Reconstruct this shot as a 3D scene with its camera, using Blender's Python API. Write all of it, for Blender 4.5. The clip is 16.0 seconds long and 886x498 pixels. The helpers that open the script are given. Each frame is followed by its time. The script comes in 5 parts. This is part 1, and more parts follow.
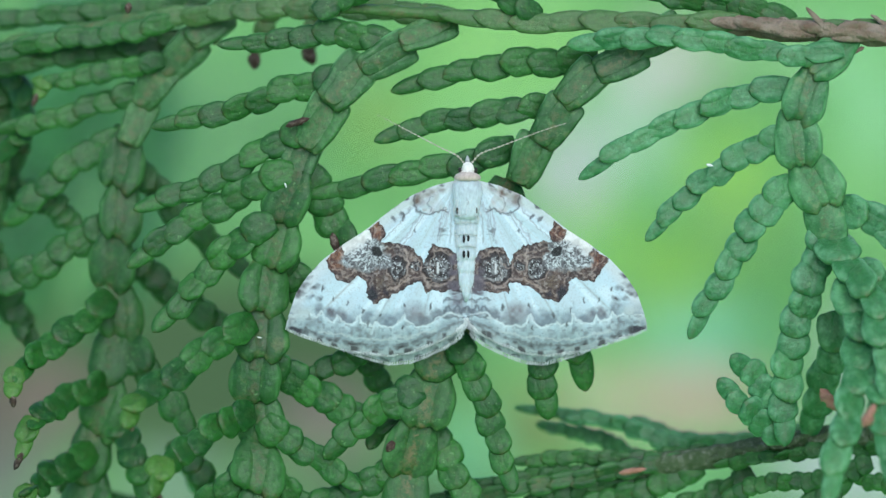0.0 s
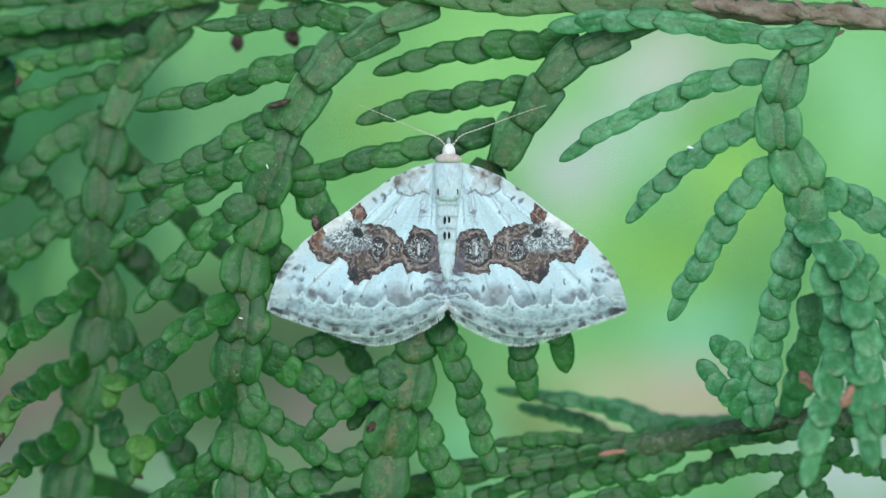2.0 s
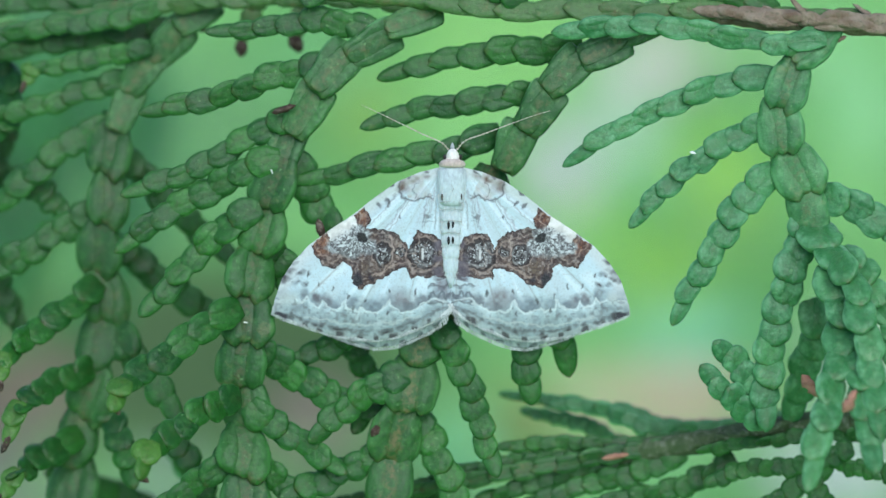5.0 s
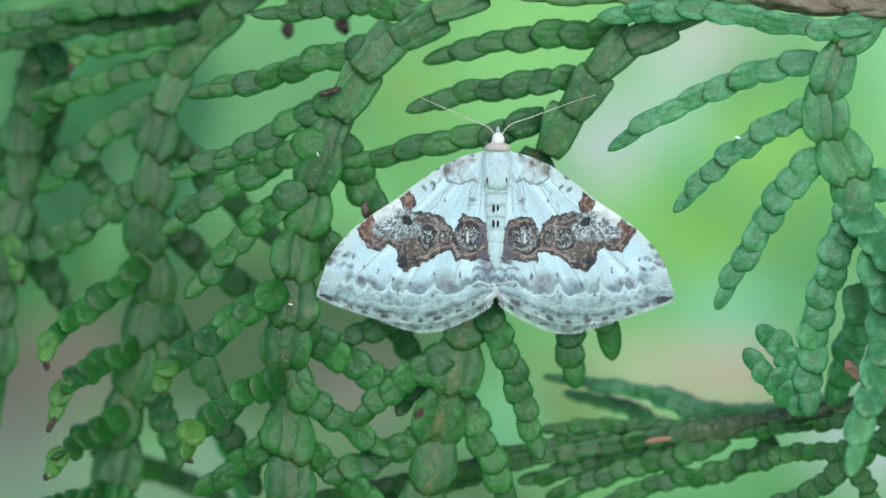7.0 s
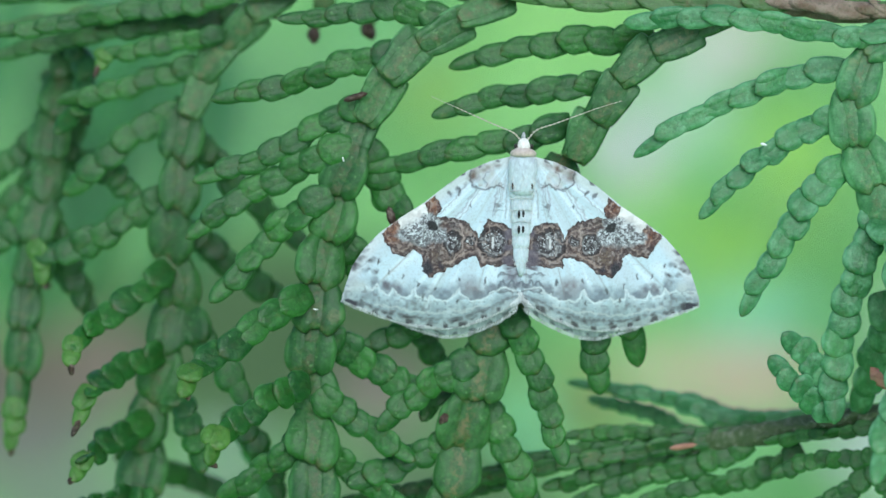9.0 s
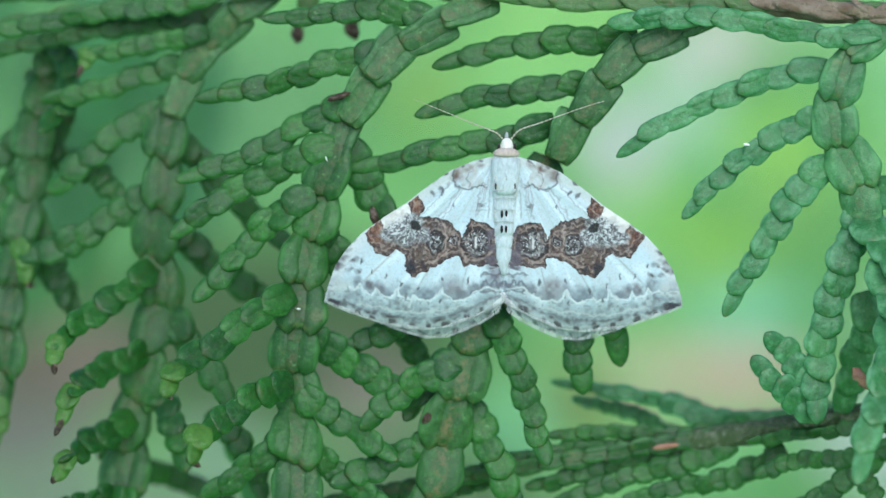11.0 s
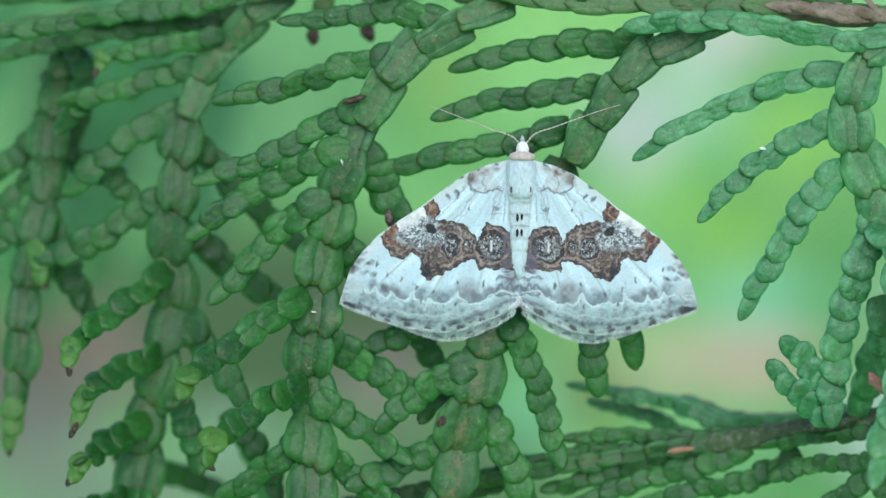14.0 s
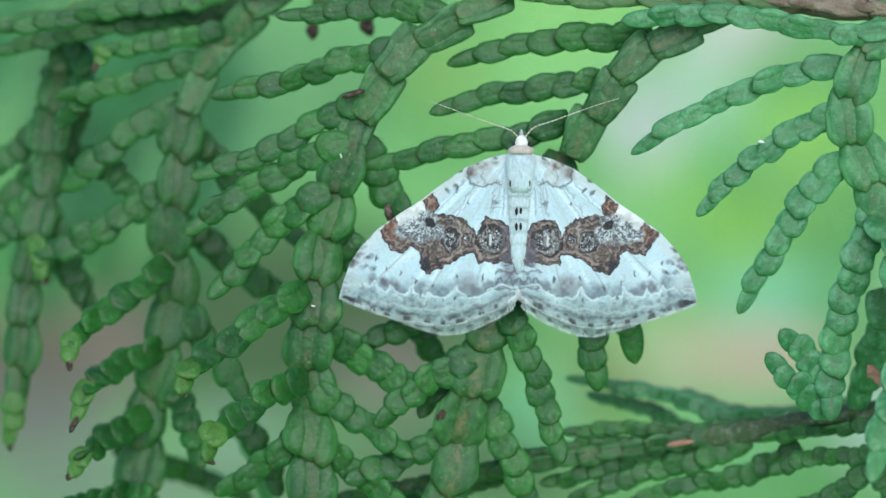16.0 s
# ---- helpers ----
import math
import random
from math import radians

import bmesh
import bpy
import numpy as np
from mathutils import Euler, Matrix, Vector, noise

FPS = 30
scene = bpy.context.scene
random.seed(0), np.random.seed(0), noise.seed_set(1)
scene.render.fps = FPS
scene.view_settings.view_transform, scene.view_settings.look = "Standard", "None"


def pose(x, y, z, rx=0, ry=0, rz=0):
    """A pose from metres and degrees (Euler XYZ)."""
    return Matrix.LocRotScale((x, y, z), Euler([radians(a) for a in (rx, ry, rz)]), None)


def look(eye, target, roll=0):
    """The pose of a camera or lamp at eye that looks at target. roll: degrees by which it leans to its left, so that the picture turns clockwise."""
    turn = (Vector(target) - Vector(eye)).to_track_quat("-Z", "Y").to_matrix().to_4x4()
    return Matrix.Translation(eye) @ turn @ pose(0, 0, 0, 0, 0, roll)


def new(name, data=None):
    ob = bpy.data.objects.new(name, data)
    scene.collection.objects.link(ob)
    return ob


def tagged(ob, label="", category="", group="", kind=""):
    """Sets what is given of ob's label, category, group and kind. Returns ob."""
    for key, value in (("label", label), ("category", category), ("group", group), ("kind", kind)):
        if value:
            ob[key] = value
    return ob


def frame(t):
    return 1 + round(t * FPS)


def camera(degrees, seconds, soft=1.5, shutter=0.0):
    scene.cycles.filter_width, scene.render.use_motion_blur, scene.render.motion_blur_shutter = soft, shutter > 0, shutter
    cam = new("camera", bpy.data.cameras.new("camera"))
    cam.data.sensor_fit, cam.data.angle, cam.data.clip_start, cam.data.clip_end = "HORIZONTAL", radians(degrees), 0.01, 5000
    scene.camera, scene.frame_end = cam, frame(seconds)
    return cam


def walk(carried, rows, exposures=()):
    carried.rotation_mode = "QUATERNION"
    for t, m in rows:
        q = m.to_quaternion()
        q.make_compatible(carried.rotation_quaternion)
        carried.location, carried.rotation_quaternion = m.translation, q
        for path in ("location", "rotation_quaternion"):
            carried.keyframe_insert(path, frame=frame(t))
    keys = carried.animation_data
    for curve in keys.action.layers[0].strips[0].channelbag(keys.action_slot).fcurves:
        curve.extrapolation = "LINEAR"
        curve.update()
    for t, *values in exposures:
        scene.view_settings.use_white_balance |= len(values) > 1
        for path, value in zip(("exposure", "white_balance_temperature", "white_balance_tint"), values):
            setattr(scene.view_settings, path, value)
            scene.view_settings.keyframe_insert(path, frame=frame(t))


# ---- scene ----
# A small pale moth rests on arborvitae sprays. Lengths of the near things are in millimetres.
MM = 0.001
HOME = pose(0, 0, 0.92, -20, 0, 0)   # the middle of the near sprays; they lean back by 20 degrees
cam = camera(13.2, 16.0, soft=1.45)
cam.data.dof.use_dof = True
cam.data.dof.focus_distance = 0.3
cam.data.dof.aperture_fstop = 20.0
# seconds, place in millimetres (right, ahead, up), yaw, pitch, roll
ROWS = [
    (0, 0, -300, 0, 0, 0, 0),
    (0.5, -0.26, -300.24, -1.21, -0.000, 0.090, -0.109),
    (1, 0.33, -300.14, -1.36, 0.038, 0.015, -0.132),
    (1.5, 0.98, -300.59, -1.35, 0.029, 0.076, -0.159),
    (2, 1.45, -300.90, -1.54, -0.009, 0.016, -0.157),
    (2.5, 1.56, -300.45, -1.83, 0.246, 0.017, -0.204),
    (3, 1.43, -300.88, -1.91, -0.591, 0.038, -0.130),
    (3.5, 0.64, -301.08, -1.64, -0.105, 0.353, -0.085),
    (4, 0.39, -301.75, -1.43, -0.251, 0.064, -0.058),
    (4.5, 0.36, -301.67, -1.39, -0.198, 0.073, -0.177),
    (5, 0.44, -302.24, -1.04, -0.144, -0.008, -0.170),
    (5.2, 0.31, -302.33, -0.73, 0.155, -0.005, -0.146),
    (7.3, 0.27, -303.25, 0.03, 0.529, -0.439, -0.488),
    (7.5, 0.17, -302.97, 0.35, 0.606, -0.373, -0.404),
    (8, 0.24, -303.08, 0.32, 0.882, -0.306, -0.493),
    (8.5, 0.05, -302.93, -0.05, 0.919, -0.350, -0.682),
    (11, 0.88, -303.06, 0.14, 0.738, -0.410, -0.801),
    (11.5, 0.43, -302.80, 0.75, 0.730, -0.506, -0.853),
    (12, 0.30, -303.13, 0.61, 0.730, -0.718, -0.827),
    (12.5, 0.83, -302.81, 0.89, 0.599, -0.797, -0.796),
    (13, 0.90, -302.29, 1.37, 0.440, -0.980, -0.848),
    (13.5, 0.80, -302.47, 1.74, 0.534, -0.806, -0.912),
    (14, 0.51, -302.82, 1.68, 0.905, -0.656, -0.915),
    (14.5, 1.11, -304.24, 1.87, 0.817, -0.593, -0.846),
    (15, 1.19, -303.97, 1.56, 0.786, -0.514, -0.946),
    (15.5, 0.84, -303.19, 1.75, 0.998, -0.592, -0.967),
    (16, 1.41, -303.18, 1.51, 1.061, -0.714, -0.803),
]
walk(cam, [(t, HOME @ pose(x * MM, y * MM, z * MM, 90 + p, r, w)) for t, x, y, z, w, p, r in ROWS],
     exposures=[(0.0, 0.31, 6100, 4), (5.2, 0.31, 6100, 4), (7.5, 0.31 + 0.07, 6100, 4), (16.0, 0.31 + 0.07, 6100, 4)])

# ---- world and light: an overcast garden, light from the open sky above and in front ----
world = bpy.data.worlds.new("sky")
scene.world = world
world.use_nodes = True
wn = world.node_tree.nodes
sky = wn.new("ShaderNodeTexSky")
sky.sky_type = "NISHITA"
sky.sun_disc = False
sky.sun_elevation = radians(55)
sky.sun_rotation = radians(200)
world.node_tree.links.new(sky.outputs["Color"], wn["Background"].inputs["Color"])
wn["Background"].inputs["Strength"].default_value = 0.135
sun_lamp = bpy.data.lights.new("sun", "SUN")
sun_lamp.energy = 2.2
sun_lamp.angle = radians(52)
sun_lamp.color = (1.0, 0.97, 0.92)
sun = new("sun", sun_lamp)
sun.matrix_world = look((1.2, -3.4, 4.2), (0, 0, 0.9))


# ---- materials ----
def material(name, rough=0.5, spec=0.5):
    m = bpy.data.materials.new(name)
    m.use_nodes = True
    b = m.node_tree.nodes["Principled BSDF"]
    b.inputs["Roughness"].default_value = rough
    b.inputs["Specular IOR Level"].default_value = spec
    return m, m.node_tree.nodes, m.node_tree.links, b


def coords(nodes):
    return nodes.new("ShaderNodeTexCoord").outputs["Object"]


def noise_of(nodes, links, where, size, detail=4, rough=0.6):
    n = nodes.new("ShaderNodeTexNoise")
    n.inputs["Scale"].default_value = 1 / size
    n.inputs["Detail"].default_value = detail
    n.inputs["Roughness"].default_value = rough
    links.new(where, n.inputs["Vector"])
    return n.outputs["Fac"]


def ramp(nodes, links, fac, lo, hi, a=(0, 0, 0), b=(1, 1, 1)):
    r = nodes.new("ShaderNodeValToRGB")
    r.color_ramp.elements[0].position, r.color_ramp.elements[1].position = lo, hi
    r.color_ramp.elements[0].color, r.color_ramp.elements[1].color = (*a, 1), (*b, 1)
    links.new(fac, r.inputs["Fac"])
    return r.outputs["Color"]


def mix(nodes, links, fac, a, b):
    m = nodes.new("ShaderNodeMix")
    m.data_type = "RGBA"
    for value, slot in ((fac, 0), (a, 6), (b, 7)):
        if isinstance(value, (int, float)):
            m.inputs[slot].default_value = value
        elif isinstance(value, tuple):
            m.inputs[slot].default_value = (*value, 1)
        else:
            links.new(value, m.inputs[slot])
    return m.outputs[2]


def bump(nodes, links, b, height, strength, distance):
    n = nodes.new("ShaderNodeBump")
    n.inputs["Strength"].default_value = strength
    n.inputs["Distance"].default_value = distance
    links.new(height, n.inputs["Height"])
    links.new(n.outputs["Normal"], b.inputs["Normal"])


def world_point(nodes):
    return nodes.new("ShaderNodeNewGeometry").outputs["Position"]


def leaf_material(name, dark, light, bloom, scurf, scurf_lo, scurf_hi, rough=0.44, scurf_size=0.0016, dust=0.25, gloss=0.34, keel=0.15, rim=0.4):
    """Scale leaf: green that varies leaf by leaf, a waxen bloom in blotches, brown scurf in specks. keel: amount of
    painted highlight on the side leaves.
    """
    m, n, l, b = material(name, rough, gloss)
    info = n.new("ShaderNodeObjectInfo").outputs["Random"]
    p = world_point(n)
    base = mix(n, l, ramp(n, l, info, 0.0, 1.0), dark, light)
    fine = noise_of(n, l, p, 0.0008, 4, 0.65)
    grain = noise_of(n, l, p, 0.00034, 4, 0.7)
    zone = noise_of(n, l, p, 0.0045, 2)
    base = mix(n, l, ramp(n, l, zone, 0.35, 0.7, (0, 0, 0), (0.6, 0.6, 0.6)), base, tuple(0.75 * q for q in dark))
    c = mix(n, l, ramp(n, l, fine, 0.48, 0.76, (0, 0, 0), (0.62, 0.62, 0.62)), base, bloom)
    c = mix(n, l, ramp(n, l, grain, 0.42, 0.66, (0, 0, 0), (0.58, 0.58, 0.58)), c, tuple(0.62 * q for q in dark))
    spot = noise_of(n, l, p, scurf_size, 5, 0.75)
    c = mix(n, l, ramp(n, l, spot, scurf_lo, scurf_hi), c, scurf)
    speck = noise_of(n, l, p, 0.00035, 2)
    c = mix(n, l, ramp(n, l, speck, 0.66, 0.73, (0, 0, 0), (0.42, 0.42, 0.42)), c, (0.18, 0.36, 0.13))
    # brown dust along the seam and at the tip of each scale, pale thin margins
    sep = n.new("ShaderNodeSeparateXYZ")
    l.new(coords(n), sep.inputs[0])
    wide = n.new("ShaderNodeMath")
    wide.operation = "ABSOLUTE"
    l.new(sep.outputs["Y"], wide.inputs[0])
    crumbs = ramp(n, l, noise_of(n, l, p, 0.0006, 4, 0.7), 0.44, 0.62)
    for where in (ramp(n, l, sep.outputs["X"], 0.86, 0.99, (0, 0, 0), (0.6,) * 3), ramp(n, l, wide.outputs["Value"], 0.02, 0.22, (dust,) * 3, (0, 0, 0))):
        dry = n.new("ShaderNodeMath")
        dry.operation = "MULTIPLY"
        l.new(where, dry.inputs[0])
        l.new(crumbs, dry.inputs[1])
        c = mix(n, l, dry.outputs["Value"], c, tuple(0.7 * q for q in scurf))
    # blotchy pale highlight of the sky on the side keels, put into the colour
    keel_shine = n.new("ShaderNodeMath")
    keel_shine.operation = "MULTIPLY"
    l.new(ramp(n, l, wide.outputs["Value"], 0.16, 0.36, (0, 0, 0), (keel,) * 3), keel_shine.inputs[0])
    l.new(ramp(n, l, noise_of(n, l, p, 0.0013, 3), 0.42, 0.62), keel_shine.inputs[1])
    c = mix(n, l, keel_shine.outputs["Value"], c, bloom)
    c = mix(n, l, ramp(n, l, wide.outputs["Value"], 0.43, 0.485, (0, 0, 0), (rim,) * 3), c, tuple(min(1, 1.15 * q) for q in bloom))
    l.new(c, b.inputs["Base Color"])
    l.new(ramp(n, l, fine, 0.3, 0.7, (rough - 0.10,) * 3, (rough + 0.16,) * 3), b.inputs["Roughness"])
    b.inputs["Coat Weight"].default_value = 0.10
    b.inputs["Coat Roughness"].default_value = 0.14
    b.inputs["Subsurface Weight"].default_value = 0.06
    b.inputs["Subsurface Radius"].default_value = (0.0003, 0.0006, 0.0002)
    b.inputs["Subsurface Scale"].default_value = 1.0
    lump = n.new("ShaderNodeMath")
    lump.operation = "MULTIPLY_ADD"
    lump.inputs[1].default_value = 0.5
    l.new(noise_of(n, l, p, 0.0006, 2), lump.inputs[0])
    l.new(grain, lump.inputs[2])
    bump(n, l, b, lump.outputs["Value"], 0.75, 0.00013)
    return m


LEAF = leaf_material("scale_leaf_green", (0.009, 0.071, 0.011), (0.029, 0.151, 0.017), (0.066, 0.230, 0.052), (0.105, 0.110, 0.040), 0.62, 0.84)
# Waxy leaves, also paler: brighter light on these sprays is put into the colour.
WAXY_LIT = leaf_material("scale_leaf_waxy_lit", (0.026, 0.148, 0.045), (0.065, 0.242, 0.075), (0.168, 0.414, 0.209), (0.110, 0.140, 0.045), 0.62, 0.88, 0.36, keel=0.38)
AXIS = leaf_material("scale_leaf_mossy", (0.010, 0.070, 0.012), (0.029, 0.136, 0.019), (0.071, 0.214, 0.058), (0.125, 0.112, 0.050), 0.57, 0.80, dust=0.6)
# paler still: a more strongly lit copy of the leaf above
PALE = leaf_material("scale_leaf_pale_lit", (0.036, 0.172, 0.052), (0.074, 0.262, 0.081), (0.196, 0.446, 0.228), (0.150, 0.190, 0.080), 0.62, 0.88, 0.34, keel=0.38)
MOSSY = leaf_material("scale_leaf_moss_dust", (0.013, 0.076, 0.014), (0.036, 0.146, 0.023), (0.076, 0.221, 0.059), (0.170, 0.160, 0.060), 0.60, 0.76, 0.5, 0.00030, 1.0)
# axis copy, lightened in colour for the same brighter light
AXIS_WAXY_LIT = leaf_material("scale_leaf_waxy_lit_axis", (0.027, 0.142, 0.040), (0.063, 0.229, 0.061), (0.158, 0.384, 0.165), (0.150, 0.160, 0.065), 0.56, 0.8, 0.38, dust=0.6, keel=0.3)
STEMGREEN = leaf_material("old_green_stem", (0.050, 0.135, 0.032), (0.075, 0.180, 0.044), (0.11, 0.21, 0.080), (0.110, 0.110, 0.042), 0.54, 0.72)
TIP = leaf_material("young_tip", (0.036, 0.135, 0.014), (0.070, 0.195, 0.020), (0.12, 0.26, 0.06), (0.16, 0.15, 0.04), 0.68, 0.86)
SHOULDER = leaf_material("scale_leaf_old_axis", (0.016, 0.086, 0.017), (0.040, 0.154, 0.028), (0.125, 0.305, 0.120), (0.135, 0.150, 0.055), 0.57, 0.80, dust=0.8, rim=0.9)


def rough_material(name, a, b_, c_, size, depth, rough=0.8):
    m, n, l, b = material(name, rough, 0.25)
    p = world_point(n)
    big = noise_of(n, l, p, size * 4, 4)
    small = noise_of(n, l, p, size, 5, 0.7)
    c = mix(n, l, ramp(n, l, big, 0.35, 0.65), a, b_)
    c = mix(n, l, ramp(n, l, small, 0.5, 0.75), c, c_)
    l.new(c, b.inputs["Base Color"])
    bump(n, l, b, small, 0.8, depth)
    return m


BARK = rough_material("branch_bark", (0.19, 0.128, 0.086), (0.38, 0.31, 0.24), (0.115, 0.120, 0.060), 0.0004, 0.0007)
OLD_BARK = rough_material("grey_bark", (0.060, 0.105, 0.042), (0.11, 0.15, 0.075), (0.27, 0.29, 0.23), 0.0005, 0.0007)
BUD = rough_material("brown_bud", (0.032, 0.022, 0.017), (0.075, 0.046, 0.032), (0.24, 0.20, 0.17), 0.0004, 0.0002)
DRY = rough_material("dry_pink_leaf", (0.36, 0.165, 0.110), (0.44, 0.26, 0.19), (0.17, 0.07, 0.045), 0.0005, 0.0004, 0.6)
WHITE = rough_material("pale_fleck", (0.75, 0.78, 0.75), (0.8, 0.8, 0.8), (0.6, 0.62, 0.6), 0.0004, 0.0001)


# ---- building helpers ----
def mesh_of(name, verts, faces, mat, smooth=True):
    me = bpy.data.meshes.new(name)
    me.from_pydata([tuple(v) for v in verts], [], faces)
    me.materials.append(mat)
    if smooth:
        me.polygons.foreach_set("use_smooth", [True] * len(me.polygons))
    me.update()
    return me


def part(name, me, parent, label="", basis=None):
    ob = new(name, me)
    ob.parent = parent
    if basis is not None:
        ob.matrix_basis = basis
    if label:
        tagged(ob, label)
    return ob


def thing(name, label, category, group="", at=(0, 0, 0)):
    """An Empty for a thing near the moth, at a place in millimetres of HOME."""
    ob = new(name)
    ob.empty_display_size = 0.01
    ob.matrix_basis = HOME @ Matrix.Translation(Vector(at) * MM)
    tagged(ob, label, category, group)
    ob["base"] = list(at)
    return ob


def curve_through(points, n):
    """n + 1 points evenly spaced along a smooth curve through the given ones."""
    p = np.array(points, float)
    if len(p) == 2:
        p = np.array([p[0], p.mean(0), p[1]])
    q = np.vstack([2 * p[0] - p[1], p, 2 * p[-1] - p[-2]])
    fine = []
    for i in range(1, len(q) - 2):
        for s in np.linspace(0, 1, 24, endpoint=False):
            a, b, c, d = q[i - 1:i + 3]
            fine.append(0.5 * (2 * b + (c - a) * s + (2 * a - 5 * b + 4 * c - d) * s ** 2 + (3 * b - a - 3 * c + d) * s ** 3))
    fine = np.array(fine + [p[-1]])
    run = np.concatenate([[0], np.cumsum(np.linalg.norm(np.diff(fine, axis=0), axis=1))])
    want = np.linspace(0, run[-1], n + 1)
    return np.stack([np.interp(want, run, fine[:, k]) for k in range(3)], 1)


def tube(name, line, radii, mat, ring=10, rough=0.0, seed=0):
    """A closed tapered tube along a line, in metres."""
    rng = np.random.default_rng(seed)
    line = np.asarray(line, float)
    n = len(line)
    tangent = np.gradient(line, axis=0)
    tangent /= np.linalg.norm(tangent, axis=1)[:, None] + 1e-12
    side = np.cross(tangent, (0.05, -1, 0.03))
    side /= np.linalg.norm(side, axis=1)[:, None]
    up = np.cross(side, tangent)
    verts, faces = [], []
    for i in range(n):
        for k in range(ring):
            a = 2 * math.pi * k / ring
            r = radii[i] * (1 + rough * rng.standard_normal())
            verts.append(line[i] + r * (math.cos(a) * side[i] + math.sin(a) * up[i]))
    for i in range(n - 1):
        for k in range(ring):
            k2 = (k + 1) % ring
            faces.append((i * ring + k, i * ring + k2, (i + 1) * ring + k2, (i + 1) * ring + k))
    faces += [tuple(reversed(range(ring))), tuple(range((n - 1) * ring, n * ring))]
    return mesh_of(name, verts, faces, mat)


def drop(verts, faces, start, long, wide, thick, shift, turn, lift, blunt, base=0.5, rings=9, around=14, ridge=0.8, point=0.5, thin=0.5, dip=0.0, bow=0.0):
    """Adds one fleshy scale: a flattened drop that grows along x, widest past its middle. thin: how soon its tip thins out; dip: how far the tip bends back; bow: how far its line curves aside."""
    first = len(verts)
    ct, st = math.cos(turn), math.sin(turn)
    for i in range(rings):
        u = i / (rings - 1)
        grow = base + (1 - base) * math.sin(min(1, u / blunt) * math.pi / 2)
        close = 1 if u < blunt else max(0.02, 1 - ((u - blunt) / (1.004 - blunt)) ** 2) ** point
        w, th = 0.5 * wide * grow * close, 0.5 * thick * (0.45 + 0.55 * math.sin(min(1, u / 0.6) * math.pi / 2)) * close ** thin
        for k in range(around):
            a = 2 * math.pi * k / around
            x, y = u * long, w * math.cos(a) + bow * (1 - (2 * u - 1) ** 2)
            z = th * math.copysign(abs(math.sin(a)) ** ridge, math.sin(a)) + lift * (0.4 + 0.6 * u - dip * u ** 3)
            verts.append((start + x * ct - y * st, shift + x * st + y * ct, z))
    for i in range(rings - 1):
        for k in range(around):
            k2 = (k + 1) % around
            q = first + i * around
            faces.append((q + k, q + k2, q + around + k2, q + around + k))
    faces += [tuple(reversed(range(first, first + around))), tuple(range(first + (rings - 1) * around, first + rings * around))]


def end_mesh(seed, mat):
    """The last leaf of a twig: one bluntly pointed scale with a facial leaf on either face."""
    rng = np.random.default_rng(seed)
    verts, faces = [], []
    drop(verts, faces, 0, 1.0, 0.90, 0.80, 0, 0.05 * rng.standard_normal(), 0, 0.36, 0.74, 11, 18, 1.1)
    for sgn in (-1, 1):
        drop(verts, faces, 0.0, 0.76, 0.46, 0.30, 0.04 * rng.standard_normal(), 0.06 * rng.standard_normal(), sgn * 0.25, 0.42, 0.55, thin=0.9, dip=0.5)
    return mesh_of("scale_leaf", verts, faces, mat)


def gnarl(verts, seed, amount):
    """Small irregular swellings and dents of a leaf one unit long."""
    a, c = np.random.default_rng(900 + seed).uniform(0, 6.28, (2, 6))
    p = np.array(verts, float)
    x, y, z = p.T
    s = np.stack([np.sin(9 * y + a[0] + 4 * z) + 0.6 * np.sin(21 * x + a[1]), np.sin(8 * x + a[2]) + 0.6 * np.sin(17 * x - 9 * y + a[3]), np.sin(7 * x + 11 * y + a[4]) + 0.8 * np.sin(19 * x + 15 * y + a[5]) + 0.5 * np.sin(31 * y + c[0])], 1)
    return p + amount * s * np.array((0.6, 0.8, 1.0))


